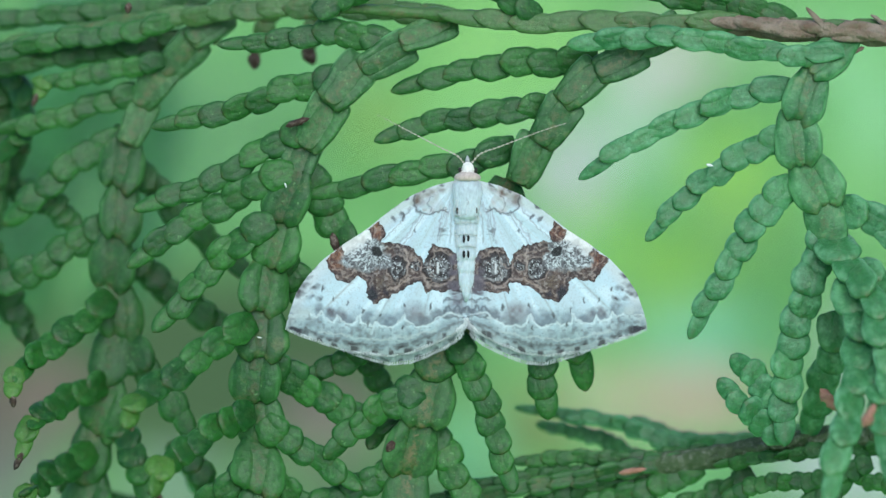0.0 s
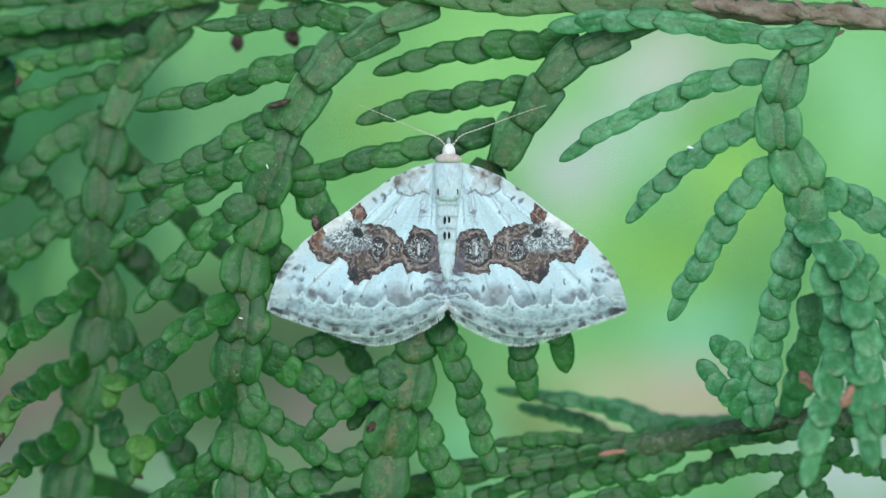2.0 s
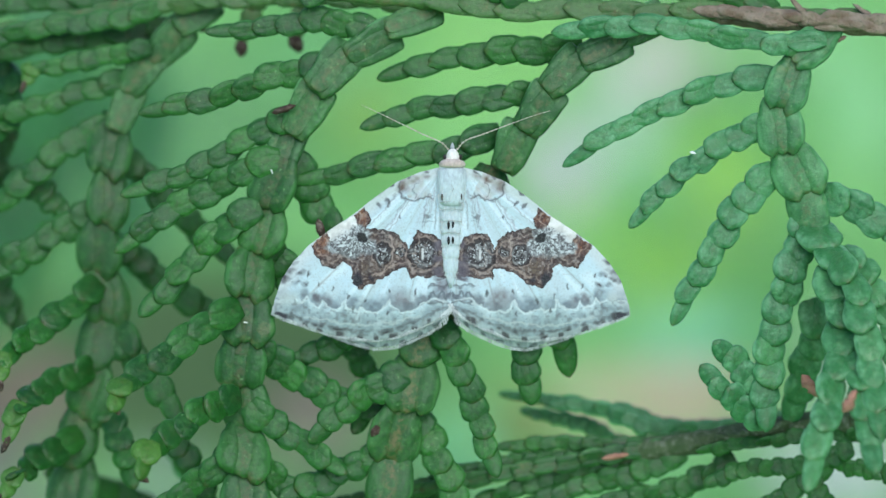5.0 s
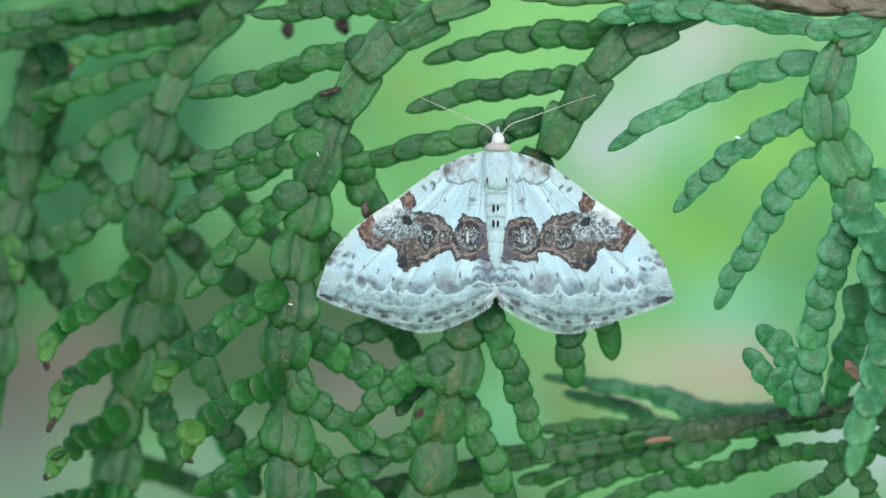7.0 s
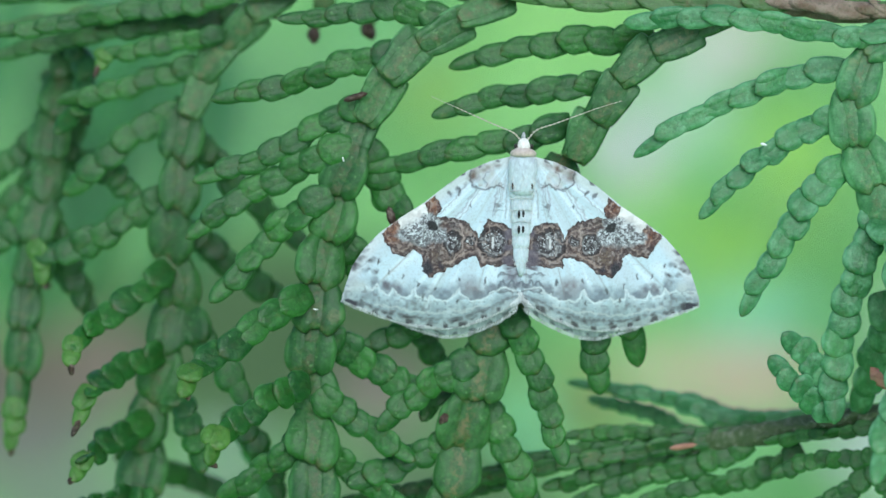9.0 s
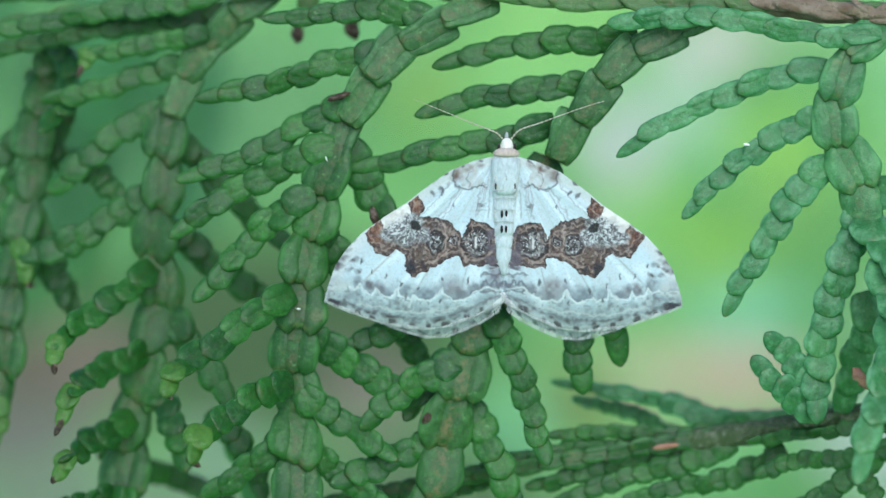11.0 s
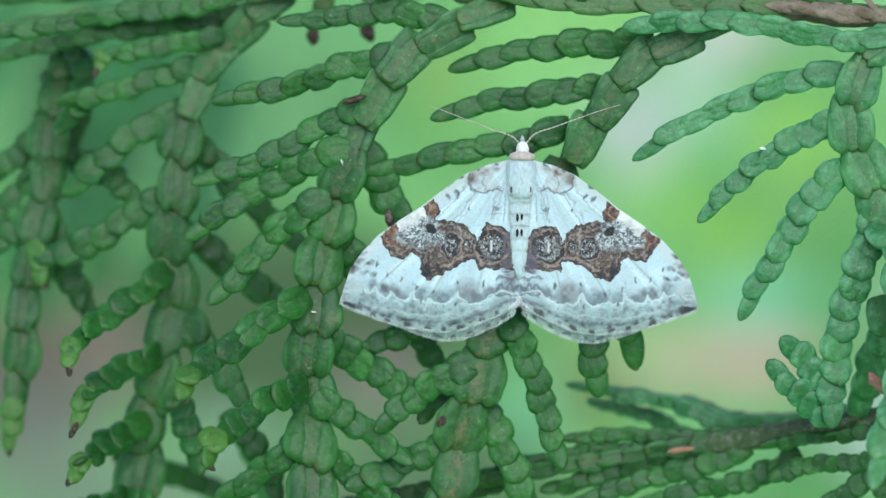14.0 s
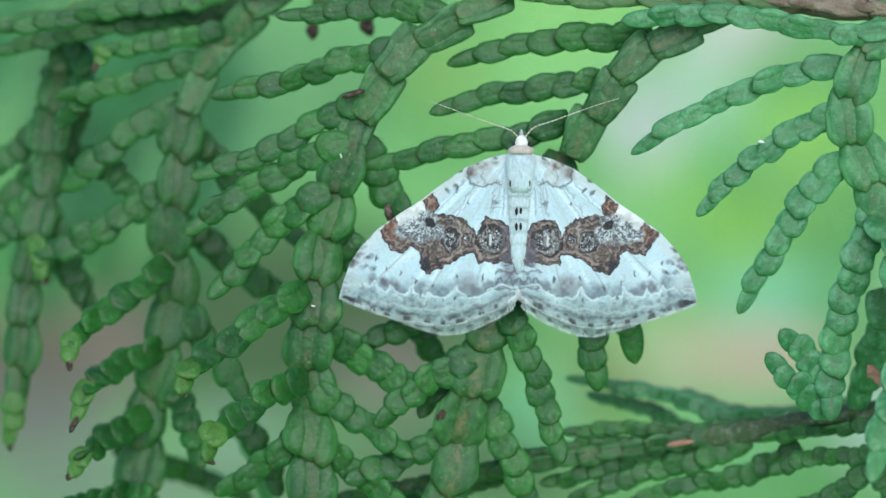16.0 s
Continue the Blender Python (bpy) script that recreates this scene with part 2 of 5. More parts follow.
def leaf_mesh(seed, mat, spread):
    """One whorl, 1 long, 1 wide, 1 thick, growing along x: two side leaves folded round the edges and a facial leaf on either face. spread: how far the side leaves part."""
    rng = np.random.default_rng(seed)
    verts, faces = [], []
    n = rng.standard_normal
    if spread < 0.8:   # small twigs: the side leaves close to one flat bead with a broad round tip that lies over the next
        over = 1 if seed % 2 else -1
        drop(verts, faces, 0, 1.0, 0.94, 0.71, 0.02 * n(), 0.03 * n(), 0, 0.60 + 0.03 * n(), 0.60, 17, 26, 0.9, 0.55, 0.6)
        for sgn in (-1, 1):
            drop(verts, faces, 0.02, 0.97 + 0.03 * n() - 0.05 * (sgn == over), 0.56, 0.67, sgn * 0.19, -sgn * 0.03, 0.06 if sgn == over else 0.0, 0.62, 0.50, 13, 20, 0.95, 0.6, 0.7, bow=sgn * 0.045)
        for sgn in (-1, 1):
            drop(verts, faces, 0.0, 0.80 + 0.05 * n(), 0.44, 0.17, -over * 0.05, -over * 0.07 + 0.04 * n(), sgn * 0.30, 0.42, 0.70, 11, 16, 0.8, 0.8, 1.0, 0.35)
        return mesh_of("scale_leaf", gnarl(verts, seed, 0.018), faces, mat)
    open_ = min(1.0, spread - 0.3)
    drop(verts, faces, 0.0, 0.95, 0.78, 0.61, 0.02 * n(), 0.02 * n(), 0, 0.62, 0.50, 16, 24, 0.9, 0.6, 0.6)
    for sgn in (-1, 1):
        drop(verts, faces, 0.02 * n(), 1.0 + 0.04 * n(), 0.60 - 0.05 * open_, 0.70, sgn * (0.17 + 0.03 * open_), sgn * 0.035 * spread, 0, 0.64, 0.34, 16, 24, 0.95, 0.55, 0.6, bow=sgn * 0.06)
    for sgn in (-1, 1):
        drop(verts, faces, 0.0, 0.46 + 0.06 * n(), 0.46 + 0.06 * open_, 0.12, 0.02 * n(), 0.06 * n(), sgn * 0.285, 0.34, 0.60, 12, 18, 0.8, 0.9, 1.0, 0.3)
    return mesh_of("scale_leaf", gnarl(verts, seed, 0.018), faces, mat)


def plate(verts, faces, outline, height, lift):
    """A flat leaf with a rounded rim: a closed outline in x and y, swollen to height on both faces."""
    line = np.array(outline, float)
    for _ in range(2):
        after = np.roll(line, -1, 0)
        line = np.stack((0.78 * line + 0.22 * after, 0.22 * line + 0.78 * after), 1).reshape(-1, 2)
    mid, m, first = line.mean(0), len(line), len(verts)
    rings = [(0.30, 1), (0.62, 1), (0.84, 1), (0.95, 1), (1.0, 0), (0.95, -1), (0.84, -1), (0.62, -1), (0.30, -1)]
    for r, face in rings:
        z = lift + face * 0.5 * height * math.sqrt(1 - r ** 4)
        verts += [(mid[0] + r * (q[0] - mid[0]), mid[1] + r * (q[1] - mid[1]), z) for q in line]
    for a in range(len(rings) - 1):
        for k in range(m):
            k2 = (k + 1) % m
            faces.append((first + a * m + k, first + (a + 1) * m + k, first + (a + 1) * m + k2, first + a * m + k2))
    last = first + (len(rings) - 1) * m
    faces.append(tuple(range(first, first + m)))
    faces.append(tuple(range(last + m - 1, last - 1, -1)))


def shoulder_mesh(seed, mat):
    """A long whorl of an old axis: a broad flat facial leaf between two keeled crescents that stand out widest near the base."""
    rng = np.random.default_rng(seed)
    n = lambda: 0.02 * rng.standard_normal()
    verts, faces = [], []
    plate(verts, faces, [(0, -0.40), (0, 0.40), (0.35, 0.41), (0.95, 0.30 + n()), (1.0, 0.20), (1.0, -0.28), (0.92, -0.36 + n()), (0.4, -0.41)], 0.48, 0)
    plate(verts, faces, [(0.02, 0.14), (0.03 + n(), 0.38), (0.10, 0.47), (0.38, 0.48 + n()), (0.72, 0.42), (1.0, 0.32), (1.0, 0.12), (0.5, 0.12)], 0.56, 0)
    plate(verts, faces, [(0.04, -0.14), (0.5, -0.14), (0.95, -0.16), (0.98, -0.30), (0.72, -0.41 + n()), (0.38, -0.48), (0.10, -0.50 + n()), (0.02, -0.40)], 0.53, 0)
    for sgn in (-1, 1):
        plate(verts, faces, [(0.05, -0.16), (0.05, 0.12), (0.40, 0.22 + n()), (0.75, 0.22), (0.98, 0.17 + n()), (1.0 + n(), -0.20), (0.75, -0.27 + n()), (0.40, -0.26)], 0.13, sgn * 0.225)
    return mesh_of("scale_leaf", gnarl(verts, seed, 0.010), faces, mat)


LEAVES = {m: [leaf_mesh(s, mt, f * sp) for s, f in ((1, 0.5), (2, 0.9), (3, 0.7), (4, 0.3), (5, 0.6), (6, 0.8), (7, 0.4), (8, 0.95))]
          for m, mt, sp in (("green", LEAF, 0.8), ("axis", AXIS, 1.8), ("stem", STEMGREEN, 0.6), ("tip", TIP, 0.5), ("waxy_lit", WAXY_LIT, 0.8), ("bark", BARK, 0.9), ("old", OLD_BARK, 0.9), ("waxy_lit_axis", AXIS_WAXY_LIT, 1.8), ("mossy", MOSSY, 1.8), ("pale", PALE, 0.8))}
ENDS = {m: [end_mesh(s, mt) for s in (1, 2)] for m, mt in (("green", LEAF), ("axis", AXIS), ("stem", STEMGREEN), ("tip", TIP), ("waxy_lit", WAXY_LIT), ("bark", BARK), ("old", OLD_BARK), ("waxy_lit_axis", AXIS_WAXY_LIT), ("mossy", MOSSY), ("pale", PALE))}
LEAVES["shoulder"] = [shoulder_mesh(s, SHOULDER) for s in (1, 2, 3, 4, 5, 6, 7, 8)]
ENDS["shoulder"] = LEAVES["shoulder"][:2]
rng_leaf = np.random.default_rng(11)


def twig(spray, points, w0, w1, n, kind="green", young=0, stretch=1.60, flat=0.44, tilt=7.0, face=0.0):
    """A branchlet of n scale-leaf pairs along points (millimetres in HOME), w0 to w1 wide; the last few may be young and yellow-green."""
    base = Vector(spray["base"])
    line = curve_through(points, n)
    mid = [(Vector(p) - base) * MM for p in line]
    core = curve_through(points, max(6, 2 * n))
    wide = np.linspace(w0, w1, len(core))
    core, wide = core[:-2], wide[:-2]
    own = part("twig", tube("twig", [(Vector(p) - base + Vector((0, 0.15, 0))) * MM for p in core], wide * 0.03 * MM, AXIS if kind != "green" else LEAF, 8), spray)
    for i in range(n):
        a, b = mid[i], mid[i + 1]
        along = (b - a)
        step = along.length
        along.normalize()
        s = (i + 0.5) / n
        w = (w0 + (w1 - w0) * s) * MM * (1 + 0.05 * rng_leaf.standard_normal())
        if i == n - 1:
            w *= 0.86
        roll = radians(face + tilt * rng_leaf.standard_normal())
        out = Vector((0.08 * rng_leaf.standard_normal(), -1, 0.10 * rng_leaf.standard_normal()))
        side = out.cross(along).normalized()
        out = along.cross(side).normalized()
        m = Matrix((along, side, out)).transposed().to_4x4()
        m = Matrix.Translation(a - along * step * 0.18 + side * w * (0.05 if i % 2 else -0.05)) @ m @ Matrix.Rotation(roll, 4, "X") @ Matrix.Rotation(radians(-7 + 3 * rng_leaf.standard_normal()), 4, "Y")
        m = m @ Matrix.Diagonal((step * stretch, w, w * flat, 1))
        use = "tip" if i >= n - young else kind
        part("scale_leaf", LEAVES[use][int(rng_leaf.integers(8))] if i < n - 1 else ENDS[use][i % 2], own, basis=m)
    return own


def ovoid(name, mat, seed, long=1.0, wide=0.6, lumps=0.12, rings=9, around=12):
    rng = np.random.default_rng(seed)
    verts, faces = [], []
    for i in range(rings):
        u = i / (rings - 1)
        r = 0.5 * wide * math.sqrt(max(0.01, 1 - (2 * u - 1) ** 2)) * (1.15 - 0.3 * u)
        for k in range(around):
            a = 2 * math.pi * k / around
            q = r * (1 + lumps * rng.standard_normal())
            verts.append((long * u, q * math.cos(a), q * math.sin(a)))
    for i in range(rings - 1):
        for k in range(around):
            k2 = (k + 1) % around
            faces.append((i * around + k, i * around + k2, (i + 1) * around + k2, (i + 1) * around + k))
    faces += [tuple(reversed(range(around))), tuple(range((rings - 1) * around, rings * around))]
    return mesh_of(name, verts, faces, mat)


BUDS = [ovoid("bud", BUD, s) for s in (3, 4, 5)]


def bud(spray, at, to, wide, mesh=None, name="bud", label="dry brown bud"):
    """A small bud from one place to another, in millimetres."""
    base = Vector(spray["base"])
    a, b = (Vector(at) - base) * MM, (Vector(to) - base) * MM
    along = b - a
    m = Matrix.Translation(a) @ along.to_track_quat("X", "Z").to_matrix().to_4x4()
    return part(name, mesh or BUDS[int(rng_leaf.integers(3))], spray, label, m @ Matrix.Diagonal((along.length, wide * MM, wide * MM, 1)))

# ---- the sprays; all places in millimetres: right, ahead, up ----
left_spray = thing("arborvitae_spray", "flat green arborvitae spray hanging below the branch, tips yellowish", "leafy spray", "sprays on the branch", (-17.67, 11.74, 19.0))
twig(left_spray, [(-17.67, 11.74, 19.0), (-20.42, 11.68, 16.84), (-22.75, 12.01, 14.32), (-24.61, 12.34, 11.57), (-25.75, 12.13, 8.8)], 2.97, 3.54, 4, "shoulder", tilt=4, stretch=1.30)
twig(left_spray, [(-25.72, 12.27, 9.03), (-26.18, 11.77, 5.11), (-26.64, 11.74, 0.51), (-26.91, 12.26, -3.64), (-26.44, 12.18, -6.86), (-27.09, 11.7, -10.07), (-27.89, 11.81, -13.3), (-28.67, 12.29, -17.01), (-29.21, 12.2, -20.46), (-29.63, 11.71, -25.26), (-29.9, 12.0, -31.0)], 3.45, 4.10, 10, "axis", tilt=5, stretch=1.30)
twig(left_spray, [(-21.03, 13.94, 17.28), (-25.65, 13.74, 16.34), (-30.74, 13.65, 15.78), (-37.22, 13.66, 14.49), (-41.4, 13.81, 13.48)], 1.95, 1.55, 12, "green")
twig(left_spray, [(-22.91, 11.1, 15.2), (-27.25, 10.85, 14.5), (-29.98, 10.65, 13.8), (-32.21, 10.88, 13.58)], 1.90, 1.50, 7, "green")
twig(left_spray, [(-32.2, 10.76, 13.71), (-32.93, 10.75, 12.52)], 1.81, 1.59, 2, "tip")
twig(left_spray, [(-24.84, 12.22, 12.72), (-28.26, 11.91, 11.78), (-31.46, 11.67, 10.63), (-35.83, 11.68, 9.8)], 2.46, 1.60, 7)
twig(left_spray, [(-26.36, 12.3, 9.03), (-29.19, 11.98, 7.78), (-31.0, 11.66, 6.26), (-33.32, 11.81, 4.1), (-35.3, 12.22, 2.53)], 2.46, 2.24, 6)
twig(left_spray, [(-33.02, 14.23, 4.45), (-31.25, 14.12, 2.92), (-30.04, 13.65, 1.81)], 2.47, 2.26, 4)
twig(left_spray, [(-27.15, 12.33, 1.89), (-29.65, 12.01, 0.74), (-31.92, 11.68, -0.87), (-34.23, 11.75, -2.25), (-37.49, 12.08, -3.27)], 2.67, 2.35, 7)
twig(left_spray, [(-27.06, 11.33, -4.09), (-28.91, 8.98, -5.88), (-31.41, 6.68, -7.74), (-33.02, 4.78, -8.95), (-33.83, 3.25, -10.16)], 2.63, 2.00, 6)
twig(left_spray, [(-33.73, 3.1, -9.57), (-34.18, 2.33, -11.47)], 2.07, 1.76, 2, "tip")
twig(left_spray, [(-27.38, 11.33, -10.98), (-29.76, 8.38, -11.79), (-31.73, 5.36, -13.02), (-32.58, 2.79, -14.17)], 2.42, 2.10, 6)
twig(left_spray, [(-32.49, 3.19, -13.6), (-33.42, 2.31, -16.24)], 1.97, 1.66, 2, "tip")
twig(left_spray, [(-28.44, 11.35, -16.5), (-30.68, 8.45, -17.71), (-32.54, 5.4, -18.97), (-32.8, 2.78, -19.62)], 2.52, 2.10, 5)
twig(left_spray, [(-32.62, 3.18, -18.97), (-33.73, 2.32, -20.7)], 1.97, 1.66, 2, "tip")
twig(left_spray, [(-25.76, 16.26, 7.05), (-23.48, 15.66, 4.8), (-21.65, 16.11, 2.75), (-19.32, 16.2, 0.75), (-16.26, 15.65, -2.05)], 2.70, 2.49, 6)
twig(left_spray, [(-25.95, 16.27, -0.65), (-23.48, 15.66, -2.75), (-20.72, 16.17, -4.62), (-17.91, 16.11, -6.72)], 2.81, 2.49, 6)
twig(left_spray, [(-25.9, 12.28, -7.33), (-24.56, 11.69, -9.15), (-23.57, 11.94, -11.46)], 3.31, 3.10, 2)
twig(left_spray, [(-26.69, 12.31, -13.78), (-25.47, 10.41, -15.76), (-24.46, 9.2, -17.98), (-23.75, 8.35, -19.98)], 2.65, 2.34, 5)
twig(left_spray, [(-31.70, 22.00, -19.72), (-29.31, 25.00, -21.09), (-26.06, 27.00, -22.30), (-21.70, 28.00, -24.27)], 2.3, 2.0, 6)
bud(left_spray, (-33.96, 2.0, -11.54), (-33.87, 2.0, -12.52), 0.89)
bud(left_spray, (-33.16, 2.0, -16.0), (-33.83, 2.0, -17.43), 0.97)
bud(left_spray, (-33.69, 2.0, -20.55), (-33.96, 2.0, -21.26), 0.97)
bud(left_spray, (-32.9, 10.5, 12.65), (-33.27, 10.5, 11.5), 0.80)

twig(left_spray, [(-30.06, 11.00, -22.81), (-32.16, 9.00, -23.25), (-33.77, 7.00, -23.66), (-35.35, 5.00, -24.58)], 2.4, 2.0, 6)
twig(left_spray, [(-30.06, 11.00, -22.67), (-27.87, 10.00, -23.72), (-26.37, 9.00, -25.46)], 2.5, 2.2, 5)

mid_spray = thing("arborvitae_spray", "broad green arborvitae spray, blunt overlapping scale leaves", "leafy spray", "sprays on the branch", (0.49, 2.35, 17.63))
twig(mid_spray, [(0.49, 2.35, 17.63), (-2.63, 2.16, 16.28), (-5.61, 1.82, 14.92), (-7.92, 1.65, 12.69), (-9.71, 1.96, 10.16), (-11.11, 2.34, 7.18), (-11.99, 2.12, 4.73)], 2.78, 3.62, 5, "shoulder", tilt=4, stretch=1.30)
twig(mid_spray, [(-11.49, 1.7, 5.39), (-12.44, 2.16, 3.39), (-13.34, 2.32, -0.4), (-14.35, 1.9, -4.63), (-14.51, 1.68, -8.41), (-14.67, 2.16, -11.55), (-14.45, 2.28, -14.9), (-14.43, 1.75, -18.21), (-14.79, 1.77, -24.0), (-15.0, 2.2, -30.0)], 3.55, 4.10, 10, "axis", tilt=5, stretch=1.30)
twig(mid_spray, [(-4.19, 2.2, 16.01), (-7.76, 2.35, 17.09), (-12.67, 2.3, 16.55), (-17.03, 2.11, 16.01)], 2.38, 1.45, 7)
twig(mid_spray, [(-7.66, 1.94, 13.32), (-11.77, 2.2, 12.76), (-17.13, 2.31, 10.89), (-22.27, 2.35, 9.86)], 2.69, 1.65, 8)
twig(mid_spray, [(-10.33, 1.76, 9.31), (-12.0, 2.19, 8.83), (-14.46, 2.35, 7.63), (-18.46, 2.2, 5.17), (-21.11, 1.84, 4.28), (-23.68, 1.65, 3.38)], 2.38, 1.65, 8)
twig(mid_spray, [(-11.98, 1.68, 5.83), (-14.44, 2.01, 5.39), (-16.24, 2.34, 4.06), (-20.25, 2.3, 2.05), (-24.34, 2.08, -0.94)], 2.59, 1.86, 8)
twig(mid_spray, [(-13.53, 1.65, 2.05), (-15.77, 1.9, 0.85), (-17.58, 2.3, -0.62), (-19.58, 2.27, -3.08), (-22.37, 1.93, -6.1)], 2.59, 1.96, 7)
twig(mid_spray, [(-15.04, 0.66, -5.95), (-17.37, -1.22, -7.01), (-19.91, -2.86, -9.17), (-22.4, -4.65, -10.85), (-23.53, -6.92, -11.85)], 2.64, 2.24, 6)
twig(mid_spray, [(-23.32, -6.78, -11.42), (-24.2, -8.25, -13.22)], 2.30, 1.80, 2, "tip")
twig(mid_spray, [(-15.04, 0.66, -13.05), (-17.33, -1.89, -13.51), (-19.39, -4.16, -15.24), (-21.39, -6.65, -16.49)], 2.64, 2.24, 6)
twig(mid_spray, [(-21.28, -6.92, -16.18), (-22.21, -8.33, -18.38)], 2.40, 2.00, 2, "tip")
twig(mid_spray, [(-20.77, 9.94, -16.42), (-19.61, 9.7, -18.24), (-18.27, 10.29, -20.56), (-17.57, 10.11, -22.38)], 2.44, 2.12, 5)
twig(mid_spray, [(-22.29, 18.00, -16.23), (-20.87, 22.00, -18.60), (-19.77, 24.00, -21.12), (-19.46, 25.00, -23.85)], 2.4, 2.1, 5, "waxy_lit")
twig(mid_spray, [(-21.93, 7.05, -11.51), (-20.46, 6.67, -14.66)], 2.52, 2.21, 2)
twig(mid_spray, [(-10.56, 3.25, 6.31), (-9.37, 3.82, 3.41), (-7.43, 3.45, 0.4)], 3.22, 2.60, 4)
twig(mid_spray, [(-13.06, 3.16, -0.4), (-11.61, 3.72, -2.64), (-10.04, 3.64, -3.99), (-8.23, 3.15, -5.32)], 3.01, 2.60, 5)
twig(mid_spray, [(-14.02, 2.65, -8.89), (-11.81, 3.2, -10.34), (-8.68, 3.04, -12.25), (-5.99, 2.71, -13.45)], 3.01, 2.39, 6)
twig(mid_spray, [(-13.98, 1.65, -13.53), (-12.22, 2.17, -15.21), (-9.99, 2.14, -16.36), (-6.95, 1.68, -18.74)], 2.59, 1.86, 6)
twig(mid_spray, [(-14.87, 1.66, -16.87), (-17.1, 1.81, -18.66), (-19.36, 2.2, -20.47), (-21.6, 2.34, -21.82)], 2.38, 2.07, 5)
twig(mid_spray, [(-14.02, 2.65, -17.82), (-11.81, 3.2, -19.64), (-9.57, 3.11, -21.2), (-7.33, 2.67, -22.74)], 2.49, 2.07, 6)
bud(mid_spray, (-24.22, -8.0, -12.97), (-23.62, -8.0, -13.92), 1.06)
bud(mid_spray, (-22.49, -8.0, -18.31), (-21.37, -8.0, -19.09), 1.06)
bud(mid_spray, (-8.74, 2.0, 1.29), (-8.29, 2.0, -0.49), 1.15)
bud(mid_spray, (-15.57, 4.0, -1.66), (-15.25, 4.0, -2.56), 0.71)

moth_spray = thing("arborvitae_spray", "green arborvitae spray under the moth, mossy brown centre", "leafy spray", "sprays on the branch", (18.14, 2.78, 16.94))
twig(moth_spray, [(18.40, 0.90, 17.35), (15.40, 0.90, 15.65), (12.20, 1.00, 14.00), (9.55, 1.30, 11.50), (7.55, 1.90, 8.40), (6.10, 2.50, 5.20)], 2.90, 4.00, 5, "shoulder", tilt=3, stretch=1.22)
twig(moth_spray, [(5.2, 3.64, 4.97), (4.3, 3.19, 0.49), (2.95, 3.28, -3.54), (1.39, 3.72, -7.13)], 3.60, 3.50, 4, "mossy", tilt=5, stretch=1.32)
twig(moth_spray, [(0.72, 3.35, -6.67), (-0.85, 3.03, -9.12), (-1.43, 2.65, -12.02), (-2.19, 2.96, -15.6), (-3.09, 3.34, -18.76), (-3.76, 3.07, -23.88), (-4.3, 3.0, -29.5)], 4.05, 3.90, 6, "mossy", tilt=5, stretch=1.32)
twig(moth_spray, [(11.79, 2.7, 14.7), (7.41, 2.66, 14.78), (3.4, 2.81, 14.35), (-0.18, 3.11, 13.64), (-3.22, 3.34, 12.67)], 2.80, 1.56, 7)
twig(moth_spray, [(8.67, 2.88, 11.13), (6.07, 2.65, 11.21), (3.4, 2.81, 10.55), (0.72, 3.18, 10.34), (-1.97, 3.35, 9.71), (-4.74, 3.15, 8.72)], 2.39, 1.66, 7)
twig(moth_spray, [(5.41, 3.13, 8.01), (1.61, 2.84, 6.75), (-1.52, 2.65, 6.3), (-4.2, 2.81, 5.76), (-6.89, 3.18, 4.97), (-9.94, 3.35, 4.34)], 2.39, 1.56, 7)
twig(moth_spray, [(1.25, 2.34, -7.01), (2.05, 1.81, -9.31), (3.16, 1.8, -11.54), (3.93, 2.33, -14.01), (4.64, 2.01, -16.45), (5.3, 1.66, -18.65)], 2.79, 1.86, 8)
twig(moth_spray, [(7.22, 3.99, -6.68), (7.8, 3.66, -9.37), (8.17, 4.17, -12.88)], 2.81, 2.19, 4)
twig(moth_spray, [(10.22, 3.78, -6.01), (10.76, 3.79, -8.47), (11.05, 4.32, -10.37)], 2.81, 2.29, 2)
twig(moth_spray, [(-0.85, 4.34, -14.1), (0.49, 3.92, -17.0), (1.84, 3.72, -19.68), (2.96, 4.3, -22.86)], 2.71, 2.29, 6)
twig(moth_spray, [(-1.74, 2.32, -11.11), (-4.19, 2.26, -12.09), (-6.42, 1.87, -13.68), (-9.08, 1.65, -15.98)], 2.90, 1.96, 6)
twig(moth_spray, [(-3.78, 5.23, -13.47), (-5.36, 5.31, -14.46), (-5.8, 4.82, -15.48)], 2.19, 1.78, 2)
twig(moth_spray, [(-3.54, 3.24, -17.63), (-6.0, 3.33, -18.31), (-8.23, 3.01, -19.63), (-11.35, 2.71, -20.73)], 2.59, 2.07, 6)
twig(moth_spray, [(-5.79, 4.09, -7.67), (-8.26, 4.35, -9.03), (-11.04, 4.21, -10.19)], 2.39, 1.67, 4)
twig(moth_spray, [(-7.82, 7.94, -8.04), (-6.1, 8.33, -9.06), (-4.27, 7.73, -12.04)], 2.43, 2.11, 4)
bud(moth_spray, (-3.83, 2.0, -15.11), (-4.46, 2.0, -16.0), 1.15)

